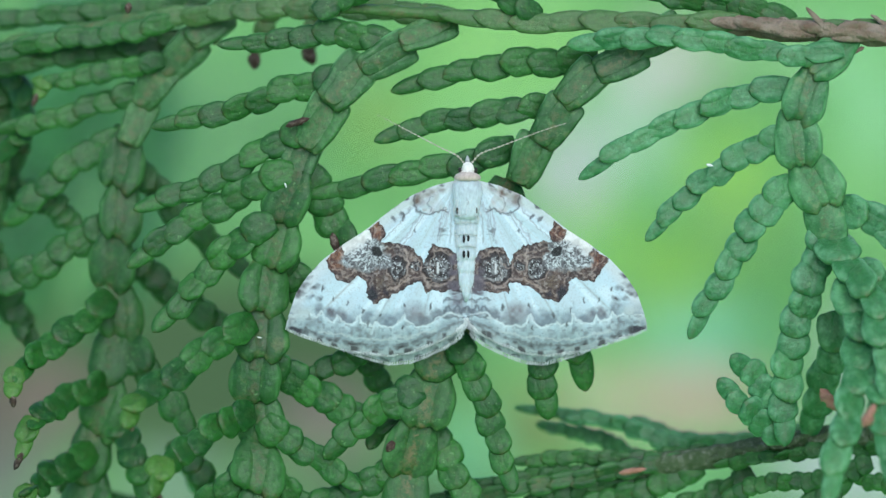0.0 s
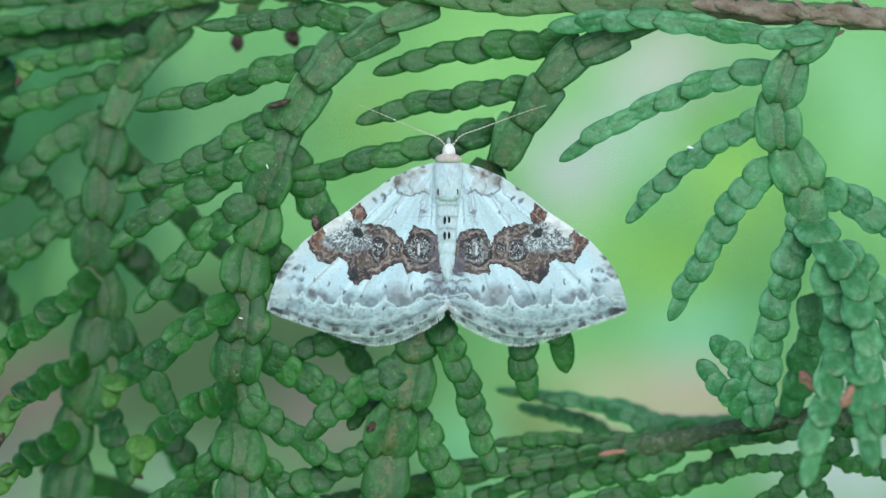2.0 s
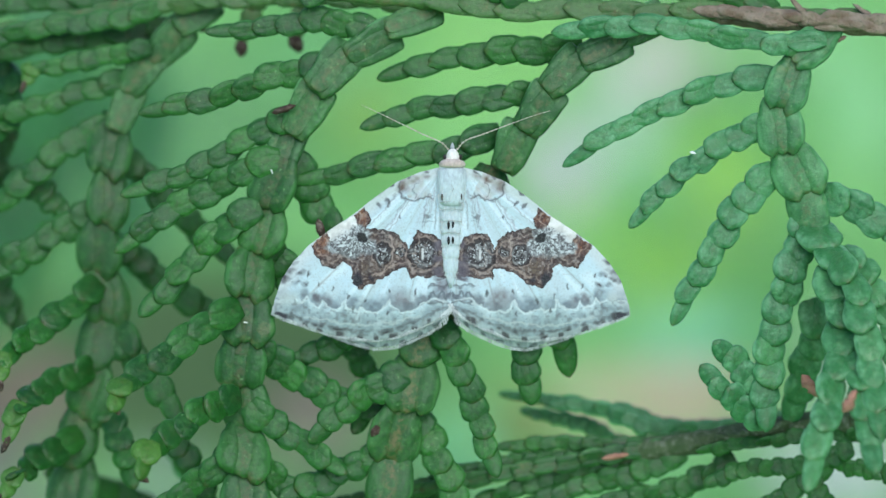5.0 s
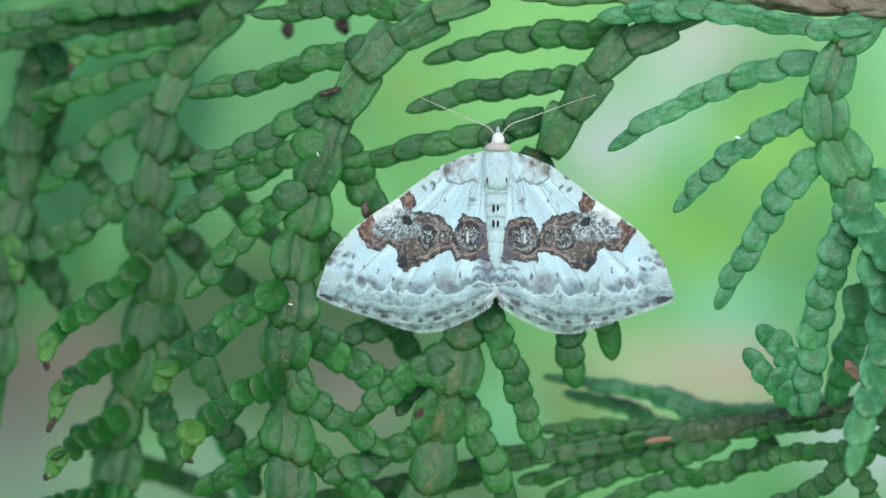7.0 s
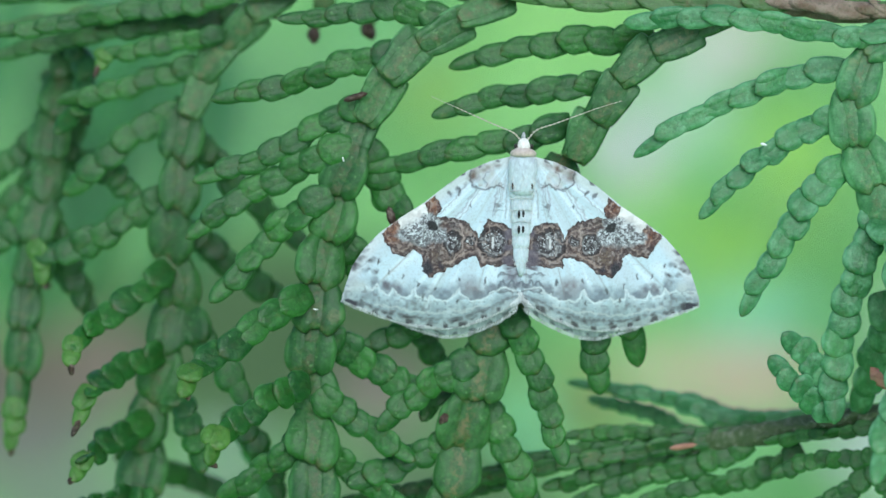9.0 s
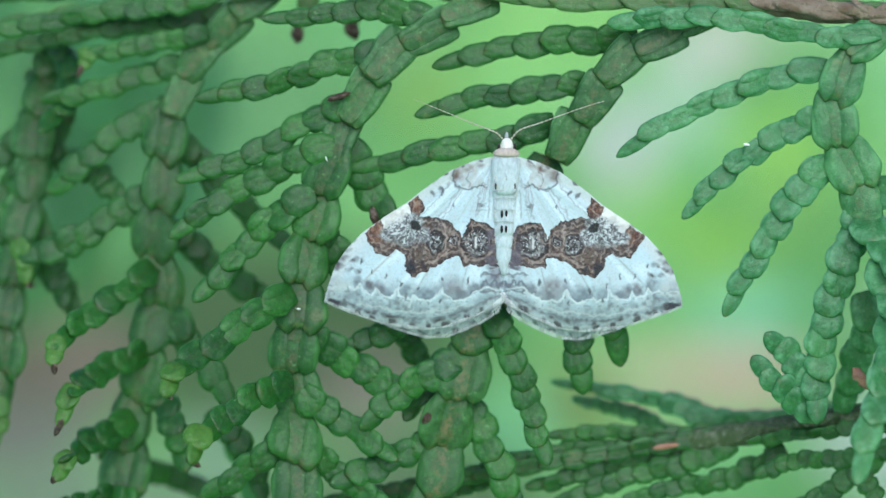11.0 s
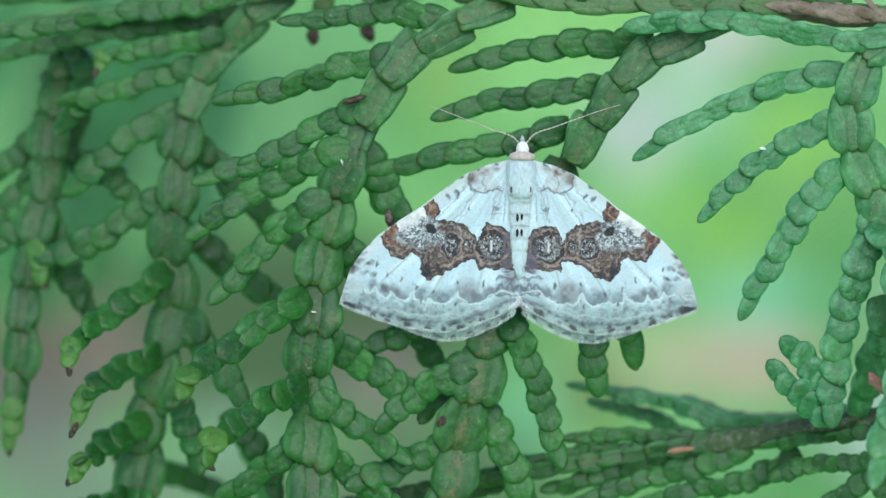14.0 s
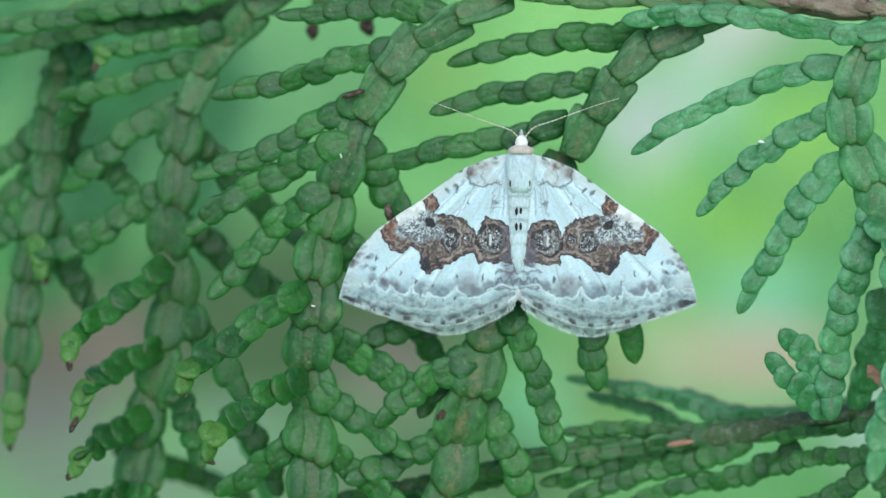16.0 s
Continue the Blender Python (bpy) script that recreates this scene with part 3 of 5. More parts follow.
right_spray = thing("arborvitae_spray", "drooping green arborvitae spray with pointed side twigs", "leafy spray", "sprays on the branch", (31.72, 0.23, 16.08))
twig(right_spray, [(31.72, 0.23, 16.08), (29.69, -0.18, 14.56), (28.04, -0.33, 12.43), (27.73, 0.12, 9.57), (28.41, 0.28, 6.25), (29.99, -0.32, 2.92), (30.81, -0.05, 0.04)], 2.85, 4.15, 5, "waxy_lit_axis", tilt=4, stretch=1.34)
twig(right_spray, [(30.05, 0.31, 1.82), (29.25, -0.15, -0.84), (28.35, -0.33, -3.49), (27.64, 0.11, -5.94), (27.08, 0.33, -8.82), (26.73, -0.13, -11.9), (26.58, -0.31, -14.77)], 2.82, 2.44, 10, "waxy_lit")
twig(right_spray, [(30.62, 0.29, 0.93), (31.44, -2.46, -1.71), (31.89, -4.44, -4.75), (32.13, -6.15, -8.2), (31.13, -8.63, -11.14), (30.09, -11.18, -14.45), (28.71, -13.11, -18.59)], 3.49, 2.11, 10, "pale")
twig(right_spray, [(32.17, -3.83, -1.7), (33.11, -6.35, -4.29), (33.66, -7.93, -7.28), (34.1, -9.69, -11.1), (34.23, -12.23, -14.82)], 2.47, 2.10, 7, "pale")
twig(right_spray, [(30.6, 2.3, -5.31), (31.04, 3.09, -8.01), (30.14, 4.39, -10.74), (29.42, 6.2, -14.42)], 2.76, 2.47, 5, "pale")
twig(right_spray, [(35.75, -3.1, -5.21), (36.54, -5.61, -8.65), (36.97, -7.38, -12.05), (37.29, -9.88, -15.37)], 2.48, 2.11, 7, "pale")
twig(right_spray, [(30.96, -0.74, 15.41), (27.18, -1.0, 15.14), (23.63, -1.27, 15.74), (19.66, -1.35, 16.35), (15.26, -1.24, 16.53), (10.5, -1.05, 16.1)], 1.87, 1.68, 10, "waxy_lit")
twig(right_spray, [(26.95, 0.34, 12.54), (24.19, 0.23, 12.23), (20.63, -0.07, 11.11), (17.51, -0.33, 9.69), (14.42, -0.28, 8.09), (11.33, 0.02, 6.02)], 2.35, 1.41, 8, "waxy_lit")
twig(right_spray, [(26.95, 0.34, 8.82), (24.19, 0.23, 7.8), (21.51, -0.13, 6.02), (18.84, -0.35, 3.94), (16.28, -0.18, 1.19)], 2.44, 1.50, 8, "waxy_lit")
twig(right_spray, [(27.3, 0.35, 5.01), (25.07, 0.17, 3.06), (23.27, -0.25, 0.27), (21.94, -0.28, -2.17), (20.64, 0.15, -4.39), (19.5, 0.33, -6.34)], 2.91, 1.69, 8, "waxy_lit")
twig(right_spray, [(31.28, 0.25, 3.5), (33.43, -0.34, 2.48), (36.15, 0.18, 0.93), (40.55, -0.04, -1.28)], 2.91, 2.35, 6, "waxy_lit")
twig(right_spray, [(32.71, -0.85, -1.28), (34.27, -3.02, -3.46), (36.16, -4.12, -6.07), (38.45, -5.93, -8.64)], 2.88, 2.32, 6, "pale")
twig(right_spray, [(26.51, 0.33, -12.45), (25.07, 0.17, -10.68), (22.92, -0.23, -8.54)], 2.44, 2.06, 4, "waxy_lit")
twig(right_spray, [(26.77, 0.34, -14.67), (24.85, 0.19, -13.47), (23.27, -0.25, -12.12), (21.85, -0.29, -10.57)], 2.53, 2.06, 5, "waxy_lit")
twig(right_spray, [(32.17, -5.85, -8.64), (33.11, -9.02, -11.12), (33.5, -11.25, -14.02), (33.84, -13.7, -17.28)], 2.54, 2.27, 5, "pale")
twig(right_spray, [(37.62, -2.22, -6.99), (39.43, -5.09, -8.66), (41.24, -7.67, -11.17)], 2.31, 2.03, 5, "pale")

low_branch = thing("arborvitae_spray", "low dark green arborvitae spray with narrow twigs", "leafy spray", "sprays on the branch", (21.64, 8.01, -16.77))
twig(low_branch, [(21.64, 8.01, -16.77), (15.73, 8.15, -17.51), (9.83, 8.26, -18.61), (3.46, 8.32, -19.79), (-3.82, 8.33, -21.11)], 1.50, 1.14, 14, "axis", tilt=5, stretch=1.42)
twig(low_branch, [(6.79, 9.00, -18.68), (2.20, 9.00, -19.76), (-2.40, 9.00, -20.85), (-7.01, 9.50, -21.88), (-12.57, 10.00, -22.84)], 1.76, 1.20, 15, "axis", tilt=6, stretch=1.4)
twig(low_branch, [(4.05, 10.00, -19.57), (0.37, 10.50, -21.05), (-3.33, 11.00, -22.21), (-7.96, 11.00, -23.31)], 1.76, 1.28, 11)
twig(low_branch, [(21.25, 8.98, -16.37), (15.79, 9.15, -16.93), (10.77, 9.3, -16.75), (5.98, 9.35, -17.21)], 1.67, 1.10, 13)
twig(low_branch, [(29.79, 17.35, -15.17), (25.56, 17.23, -15.78), (20.4, 17.04, -16.1), (15.24, 16.83, -14.54), (11.03, 16.66, -13.74), (6.59, 16.69, -13.13)], 1.72, 1.04, 14, "waxy_lit")
twig(low_branch, [(19.67, 12.84, -16.34), (16.92, 13.21, -15.21), (13.92, 13.35, -14.06), (10.45, 13.17, -13.82)], 1.70, 1.20, 8, "waxy_lit")
twig(low_branch, [(15.75, 17.66, -14.25), (19.54, 18.32, -15.69), (23.27, 17.83, -15.81), (26.56, 17.91, -15.44)], 1.53, 1.05, 8, "waxy_lit")
twig(low_branch, [(16.22, 17.67, -17.53), (13.66, 17.96, -15.91), (11.09, 18.3, -15.22), (8.03, 18.3, -14.61)], 1.58, 1.05, 11, "waxy_lit")
twig(low_branch, [(34.04, 5.11, -17.07), (29.96, 4.83, -18.4), (26.8, 4.65, -18.48), (24.56, 4.85, -18.94), (22.57, 5.25, -19.87)], 2.02, 1.42, 13)
twig(low_branch, [(20.72, 7.94, -17.68), (16.65, 8.21, -19.29), (12.1, 8.34, -20.43), (6.64, 8.34, -22.48)], 2.04, 1.43, 11)
twig(low_branch, [(24.84, 8.23, -18.15), (20.3, 8.35, -20.43), (15.29, 8.31, -21.34), (9.82, 8.2, -23.61)], 2.04, 1.43, 13)
twig(low_branch, [(41.19, 4.66, -18.39), (37.6, 4.72, -18.93), (34.94, 5.05, -18.64), (32.94, 5.34, -18.34)], 2.02, 1.42, 11)
twig(low_branch, [(32.25, 5.23, -18.42), (29.52, 4.87, -20.2), (26.8, 4.65, -21.99), (23.21, 4.76, -23.34)], 2.11, 1.67, 8)
twig(low_branch, [(12.61, 9.68, -18.24), (8.04, 9.67, -18.46), (4.39, 9.87, -19.07), (0.27, 10.15, -20.09)], 2.06, 1.53, 11)
twig(low_branch, [(18.5, 8.78, -18.64), (13.95, 9.01, -19.2), (9.4, 9.23, -20.03), (4.38, 9.34, -21.41)], 1.87, 1.44, 11)
twig(low_branch, [(30.01, 5.33, -18.88), (31.3, 4.75, -20.19), (32.21, 4.85, -22.45), (33.17, 5.35, -24.74)], 2.02, 1.58, 8)

far_left_spray = thing("arborvitae_spray", "green arborvitae spray beside the others, tips turning yellow", "leafy spray", "sprays on the branch", (-36.09, 20.07, 16.34))
twig(far_left_spray, [(-35.90, 19.00, 15.19), (-37.15, 18.00, 10.86), (-37.54, 17.00, 6.09), (-37.75, 16.00, 2.30), (-38.48, 15.50, -2.43), (-39.16, 15.00, -7.14), (-39.52, 15.00, -12.33), (-39.94, 15.00, -16.34)], 3.2, 3.0, 9, "axis", tilt=5, stretch=1.30)
twig(far_left_spray, [(-37.75, 16.00, 2.77), (-39.38, 16.00, 0.39), (-41.01, 16.00, -1.52), (-42.89, 16.00, -2.97)], 2.7, 2.2, 6)
twig(far_left_spray, [(-37.95, 17.00, 0.88), (-36.87, 17.00, -1.95), (-35.50, 17.00, -4.77), (-34.90, 17.00, -7.13)], 2.6, 2.1, 6)
twig(far_left_spray, [(-38.14, 12.00, -1.92), (-37.65, 12.00, -3.41), (-37.40, 12.00, -5.08)], 2.0, 1.7, 3, "tip")
twig(far_left_spray, [(-37.49, 19.00, 8.98), (-39.13, 19.00, 6.58), (-41.01, 19.00, 4.88), (-42.91, 19.00, 3.67)], 2.6, 2.1, 6)
twig(far_left_spray, [(-39.73, 14.00, -15.11), (-39.98, 14.00, -17.22), (-40.15, 14.00, -18.87)], 2.2, 1.8, 3, "tip")
bud(far_left_spray, (-37.35, 12.00, -4.99), (-37.25, 12.00, -5.92), 1.0)
bud(far_left_spray, (-40.15, 14.00, -18.68), (-40.14, 14.00, -19.81), 1.0)
twig(far_left_spray, [(-38.2, 21.93, 12.4), (-35.87, 22.32, 8.61), (-37.25, 21.91, 5.75), (-38.64, 21.65, 2.9)], 2.65, 2.32, 5)
twig(far_left_spray, [(-38.78, 18.86, -1.36), (-36.95, 19.35, -3.72), (-35.24, 18.8, -5.6), (-34.06, 18.81, -7.86)], 2.51, 2.08, 5)
twig(far_left_spray, [(-38.78, 18.86, 1.93), (-39.77, 19.31, -1.37), (-38.32, 19.01, -4.9)], 2.51, 2.08, 5)
twig(far_left_spray, [(-38.31, 18.9, 3.81), (-40.71, 19.27, 1.93), (-42.6, 19.28, -0.42), (-43.95, 18.85, -3.72)], 2.40, 1.97, 5)
twig(far_left_spray, [(-37.96, 19.93, 6.66), (-36.12, 20.33, 5.25), (-34.16, 19.74, 4.53), (-32.76, 19.9, 5.0)], 2.52, 2.19, 5)
twig(far_left_spray, [(-36.44, 19.03, 15.58), (-34.77, 16.64, 12.66), (-34.42, 13.45, 9.76), (-35.95, 10.68, 7.38)], 2.37, 2.05, 5)
bud(far_left_spray, (-38.44, 24.0, -5.31), (-38.35, 24.0, -6.07), 0.89)

top_spray = thing("arborvitae_spray", "green arborvitae shoots along the branch, brown old buds", "leafy spray", "sprays on the branch", (0.72, 5.35, 18.52))
twig(top_spray, [(0.72, 5.35, 18.52), (-3.8, 6.66, 19.05), (-10.18, 8.0, 19.41), (-16.62, 9.33, 19.22), (-22.18, 10.59, 18.75), (-27.8, 11.87, 17.9), (-33.47, 13.23, 16.78), (-41.52, 14.66, 15.6)], 1.85, 1.70, 20, "stem", stretch=1.6)
twig(top_spray, [(-16.91, 14.69, 20.02), (-21.08, 14.66, 20.11), (-27.13, 14.73, 19.55), (-33.64, 14.81, 19.09), (-41.54, 14.81, 18.26)], 1.80, 1.45, 14, "green")
twig(top_spray, [(-22.15, 10.05, 18.35), (-26.7, 9.81, 17.33), (-31.26, 9.67, 16.96), (-35.83, 9.68, 15.95), (-40.88, 9.81, 15.13)], 1.85, 1.50, 11, "green")
twig(top_spray, [(-20.97, 13.00, 19.08), (-25.21, 14.00, 18.35), (-29.47, 15.00, 17.25), (-33.76, 16.00, 15.90), (-37.61, 17.00, 14.55)], 1.8, 1.4, 12)
twig(top_spray, [(-16.98, 16.00, 20.10), (-22.64, 17.00, 20.40), (-28.35, 18.00, 19.85), (-34.08, 19.00, 19.35), (-38.44, 20.00, 18.70)], 1.8, 1.4, 13)
twig(top_spray, [(-26.37, 14.00, 17.66), (-26.92, 15.00, 16.32), (-26.45, 15.00, 15.02)], 1.7, 1.5, 3, "stem", stretch=1.3)
twig(top_spray, [(-9.94, 0.78, 18.69), (-8.18, 1.35, 19.52), (-5.95, 0.84, 20.47), (-3.73, 0.84, 21.8)], 2.06, 1.55, 5)
twig(top_spray, [(7.37, 0.97, 18.26), (5.15, 0.67, 19.57), (3.37, 0.81, 20.91), (1.6, 1.23, 22.72)], 2.06, 1.75, 5)
twig(top_spray, [(24.72, 1.26, 18.27), (21.17, 1.35, 19.39), (18.04, 1.14, 19.82), (14.03, 0.87, 20.91)], 2.06, 1.75, 6)
twig(top_spray, [(27.4, 1.35, 17.83), (24.27, 1.23, 19.07), (21.58, 0.87, 20.47), (19.35, 0.65, 22.23)], 2.06, 1.75, 5)
twig(top_spray, [(-25.31, 18.22, 16.25), (-26.68, 17.77, 14.82)], 1.85, 1.52, 2, "stem", stretch=1.25)
twig(top_spray, [(-14.02, 14.45, 20.00), (-14.78, 14.83, 18.17), (-15.44, 15.15, 16.05)], 2.40, 1.78, 3, "stem", stretch=1.25)
twig(top_spray, [(-9.70, 14.62, 19.92), (-10.60, 15.09, 18.19), (-11.11, 14.99, 16.32)], 2.72, 1.98, 3, "stem", stretch=1.25)
bud(top_spray, (-15.52, 15.0, 16.22), (-15.52, 15.0, 14.74), 1.82)
bud(top_spray, (-11.34, 15.0, 16.69), (-10.60, 15.0, 15.15), 2.01)
bud(top_spray, (-18.23, 12.0, 17.82), (-18.70, 12.0, 16.62), 1.36)
bud(top_spray, (-25.03, 5.0, 19.63), (-25.12, 5.0, 18.73), 0.97)
bud(top_spray, (-24.59, 15.0, 16.22), (-24.27, 15.0, 15.57), 0.71)

# ---- the woody branches ----
branch = thing("branch", "brown arborvitae branch turning green, flaking bark", "branch", at=(42.09, 1.5, 16.51))


def wood(owner, name, points, r0, r1, mat, seed, label=""):
    base = Vector(owner["base"])
    line = curve_through(points, 60)
    rng = np.random.default_rng(seed)
    swell = np.interp(np.arange(61), np.arange(0, 64, 3), 1 + 0.10 * rng.standard_normal(22))
    radii = np.linspace(r0, r1, 61) * swell * (1 + 0.05 * rng.standard_normal(61)) * MM
    return part(name, tube(name, (line - np.array(base)) * MM, radii, mat, 18, 0.04, seed), owner, label)


wood(branch, "limb", [(900, 250, -150), (420, 110, -20), (180, 30, 14), (68.46, 6.0, 14.04)], 7.0, 1.5, BARK, 6, "thicker brown wood")
wood(branch, "bark", [(68.46, 6.0, 14.04), (42.09, 1.5, 16.6), (36.31, 1.5, 16.69), (30.94, 1.2, 17.11), (27.38, 1.2, 17.2), (21.85, 1.5, 17.75)], 1.25, 0.82, BARK, 3, "rough brown bark")
wood(branch, "green_shoot", [(22.51, 1.5, 17.66), (17.62, 1.5, 17.58), (11.85, 1.8, 17.86), (6.51, 2.0, 17.96), (0.71, 2.0, 18.41), (-8.21, 2.2, 19.04)], 0.80, 0.45, STEMGREEN, 4, "green young wood")
twig(branch, [(22.91, 0.8, 17.8), (17.58, 0.8, 17.62), (11.82, 1.0, 17.9), (6.49, 1.2, 17.74), (0.71, 1.2, 18.36)], 1.9, 1.7, 8, "stem", stretch=1.6)
twig(branch, [(34.45, 0.8, 17.36), (30.43, 0.6, 17.43), (27.33, 0.6, 17.79)], 1.5, 1.2, 3, "stem", stretch=1.3)
twig(branch, [(40.53, -0.2, 16.68), (36.1, -0.2, 16.77), (30.8, -0.1, 17.13), (27.28, 0.1, 17.23), (22.21, 0.4, 17.69)], 1.7, 1.5, 11, "bark", stretch=2.0, flat=0.8, tilt=40)
twig(branch, [(41.37, -0.5, 16.13), (37.85, -0.4, 16.23), (33.45, -0.2, 16.59), (31.68, -0.2, 16.59)], 1.2, 1.0, 6, "bark", stretch=2.0, flat=0.8, tilt=40)
twig(branch, [(31.21, -0.5, 16.75), (29.44, -0.5, 17.72), (28.6, 0.0, 18.73)], 0.9, 0.5, 2, "bark", stretch=1.3, flat=0.6)
for a, c, w in (((40.14, 0.2, 16.97), (37.92, 0.2, 17.94), 0.9), ((35.04, 0.2, 17.41), (33.52, 0.4, 18.4), 0.8), ((28.18, 0.2, 17.41), (26.42, 0.4, 18.22), 0.7), ((33.05, 0.2, 15.82), (31.74, 0.4, 15.21), 0.7)):
    bud(branch, a, c, w, name="bark_flake", label="dry brown flake of bark", mesh=ovoid("bark_flake", BARK, 41, 1, 0.45, 0.25))
lower = thing("branch", "dark grey old arborvitae branch with narrow green twigs", "branch", at=(44.51, 9.0, -14.78))
wood(lower, "limb", [(900, 260, -220), (420, 130, -90), (200, 60, -30), (71.15, 18.0, -14.03)], 7.0, 1.7, OLD_BARK, 7, "thicker grey wood")
wood(lower, "bark", [(71.15, 18.0, -14.03), (44.51, 9.0, -14.78), (35.27, 8.0, -15.18), (30.27, 8.0, -15.32), (25.73, 7.6, -16.0), (20.79, 8.0, -16.9), (14.46, 9.0, -17.8)], 1.6, 0.95, OLD_BARK, 5, "greyish green bark")
twig(lower, [(43.26, 6.6, -14.52), (35.04, 6.0, -14.95), (30.1, 6.2, -15.14), (25.59, 6.4, -15.87), (21.57, 7.0, -16.63)], 1.5, 1.1, 22, "old", stretch=1.7, flat=0.8, tilt=45)
twig(lower, [(35.07, 6.2, -15.86), (30.94, 5.6, -16.01), (26.9, 5.8, -16.47), (21.95, 6.0, -17.21)], 1.4, 1.1, 11, "green", stretch=1.5, tilt=25)
bud(mid_spray, (-12.38, 0.6, 9.63), (-10.47, 0.6, 10.25), 0.9, name="dry_leaf", label="dry brown scale leaf", mesh=ovoid("dry_leaf", BUD, 31, 1, 0.6, 0.15))
bud(lower, (14.04, 6.0, -17.93), (16.3, 6.0, -17.57), 0.7, name="dry_leaf", label="dry reddish scale leaf", mesh=ovoid("dry_leaf", DRY, 21, 1, 0.7, 0.1))
bud(right_spray, (29.28, -3.0, -10.83), (30.59, -3.0, -12.58), 1.5, name="dry_leaf", label="dry salmon-pink scale leaf", mesh=ovoid("dry_leaf", DRY, 22, 1, 0.5, 0.30))
bud(right_spray, (31.36, -13.6, -13.31), (32.38, -13.6, -11.62), 1.5, name="dry_leaf", label="dry salmon-pink scale leaf", mesh=ovoid("dry_leaf", DRY, 23, 1, 0.5, 0.30))
bud(right_spray, (20.54, -1.3, 6.61), (21.07, -1.3, 6.48), 0.26, name="fleck", label="white fleck", mesh=ovoid("fleck", WHITE, 24, 1, 0.8, 0.2))
bud(mid_spray, (-12.4, 0.0, 5.18), (-12.26, 0.0, 4.78), 0.13, name="fleck", label="white fleck", mesh=ovoid("fleck", WHITE, 25, 1, 0.8, 0.2))
bud(mid_spray, (-14.58, 0.2, -6.91), (-14.18, 0.2, -6.96), 0.13, name="fleck", label="white fleck", mesh=ovoid("fleck", WHITE, 26, 1, 0.8, 0.2))

# ---- more of the bush, further back ----
rng_hedge = np.random.default_rng(21)
behind = thing("arborvitae_spray", "dense green arborvitae foliage deeper in the bush", "leafy spray", at=(-70, 350, 120))
wood(behind, "limb", [(930, 300, 40), (520, 330, 190), (120, 350, 190), (-40, 350, 140), (-85, 352, 70), (-98, 352, 20)], 7.0, 1.5, BARK, 8, "brown wood")
for xa, za in ((-102, 66), (-104, 34)):
    for i in range(9):
        x0, z0 = xa + 7.0 * i + rng_hedge.normal(0, 2), za - 1.5 * i + rng_hedge.normal(0, 5)
        d = 350 + rng_hedge.normal(0, 25)
        x1, z1 = x0 - 12 + rng_hedge.normal(0, 5), z0 - 38 + rng_hedge.normal(0, 5)
        twig(behind, [(x0, d, z0), ((x0 + x1) / 2 + 2, d - 5, (z0 + z1) / 2), (x1, d, z1)], 9.5, 7.5, 6, "waxy_lit")


# ---- the bush that bears the branches, beside the view ----
def frond_crown():
    """Many flat, forked fronds round the trunk, joined into one crown."""
    rng = np.random.default_rng(8)
    verts, faces = [], []
    for _ in range(2600):
        h = rng.uniform(0.12, 2.0)
        a = rng.uniform(0, 6.28)
        wide = 0.62 * math.sin(min(1.0, (2.15 - h) / 1.5) * math.pi / 2) * min(1, 0.5 + h)
        r = wide * math.sqrt(rng.uniform(0.25, 1.0)) * (1 + 0.12 * rng.standard_normal())
        p = np.array((TRUNK[0] + r * math.cos(a), TRUNK[1] + r * math.sin(a), h))
        if p[0] < 0.34:
            continue
        out = np.array((math.cos(a), math.sin(a), -0.35 + 0.3 * rng.standard_normal()))
        out /= np.linalg.norm(out)
        side = np.cross(out, (0.6 * rng.standard_normal(), 0.6 * rng.standard_normal(), 1.0))
        side /= np.linalg.norm(side)
        up = np.cross(side, out)
        long = rng.uniform(0.07, 0.14)
        for q in (-2, -1, 0, 1, 2):
            way = out + side * 0.45 * q
            way /= np.linalg.norm(way)
            start = p + out * long * 0.12 * (2 - abs(q))
            end = start + way * long * (1 - 0.16 * abs(q)) - np.array((0, 0, 0.02 * rng.random()))
            across = np.cross(way, up) * 0.008
            mid = (start + end) / 2
            i = len(verts)
            for c, w, z in ((start, 0.4, 0), (mid, 1.0, 0.002), (end, 0.15, 0)):
                verts += [tuple(c - across * w), tuple(c + up * (0.0025 + z)), tuple(c + across * w)]
            for s in (0, 3):
                faces += [(i + s, i + s + 1, i + s + 4, i + s + 3), (i + s + 1, i + s + 2, i + s + 5, i + s + 4), (i + s + 2, i + s, i + s + 3, i + s + 5)]
    return mesh_of("crown", verts, faces, LEAF, False)


TRUNK = (1.05, 0.30)
bush = new("arborvitae_bush")
bush.location = (TRUNK[0], TRUNK[1], 0)
tagged(bush, "tall green arborvitae bush with flat drooping fronds", "bush")
rise = [(0.01 * math.sin(z * 3), 0.012 * math.cos(z * 2.3), z) for z in np.linspace(-0.02, 2.0, 24)]
part("trunk", tube("trunk", rise, np.linspace(0.045, 0.008, 24), BARK, 14, 0.05, 3), bush, "fibrous brown trunk")
rng_limb = np.random.default_rng(4)
for i in range(16):
    z = 0.3 + 0.1 * i
    a = i * 2.4
    reach = 0.5 * math.sin(min(1.0, (2.1 - z) / 1.4) * math.pi / 2)
    limb = [(math.cos(a) * reach * s, math.sin(a) * reach * s, z + 0.25 * reach * s - 0.2 * s * s * reach) for s in np.linspace(0, 1, 9)]
    if TRUNK[0] + limb[-1][0] > 0.26:
        part("limb", tube("limb", limb, np.linspace(0.013, 0.003, 9), BARK, 8, 0.05, i), bush)
crown = frond_crown()
crown.transform(Matrix.Translation((-TRUNK[0], -TRUNK[1], 0)))
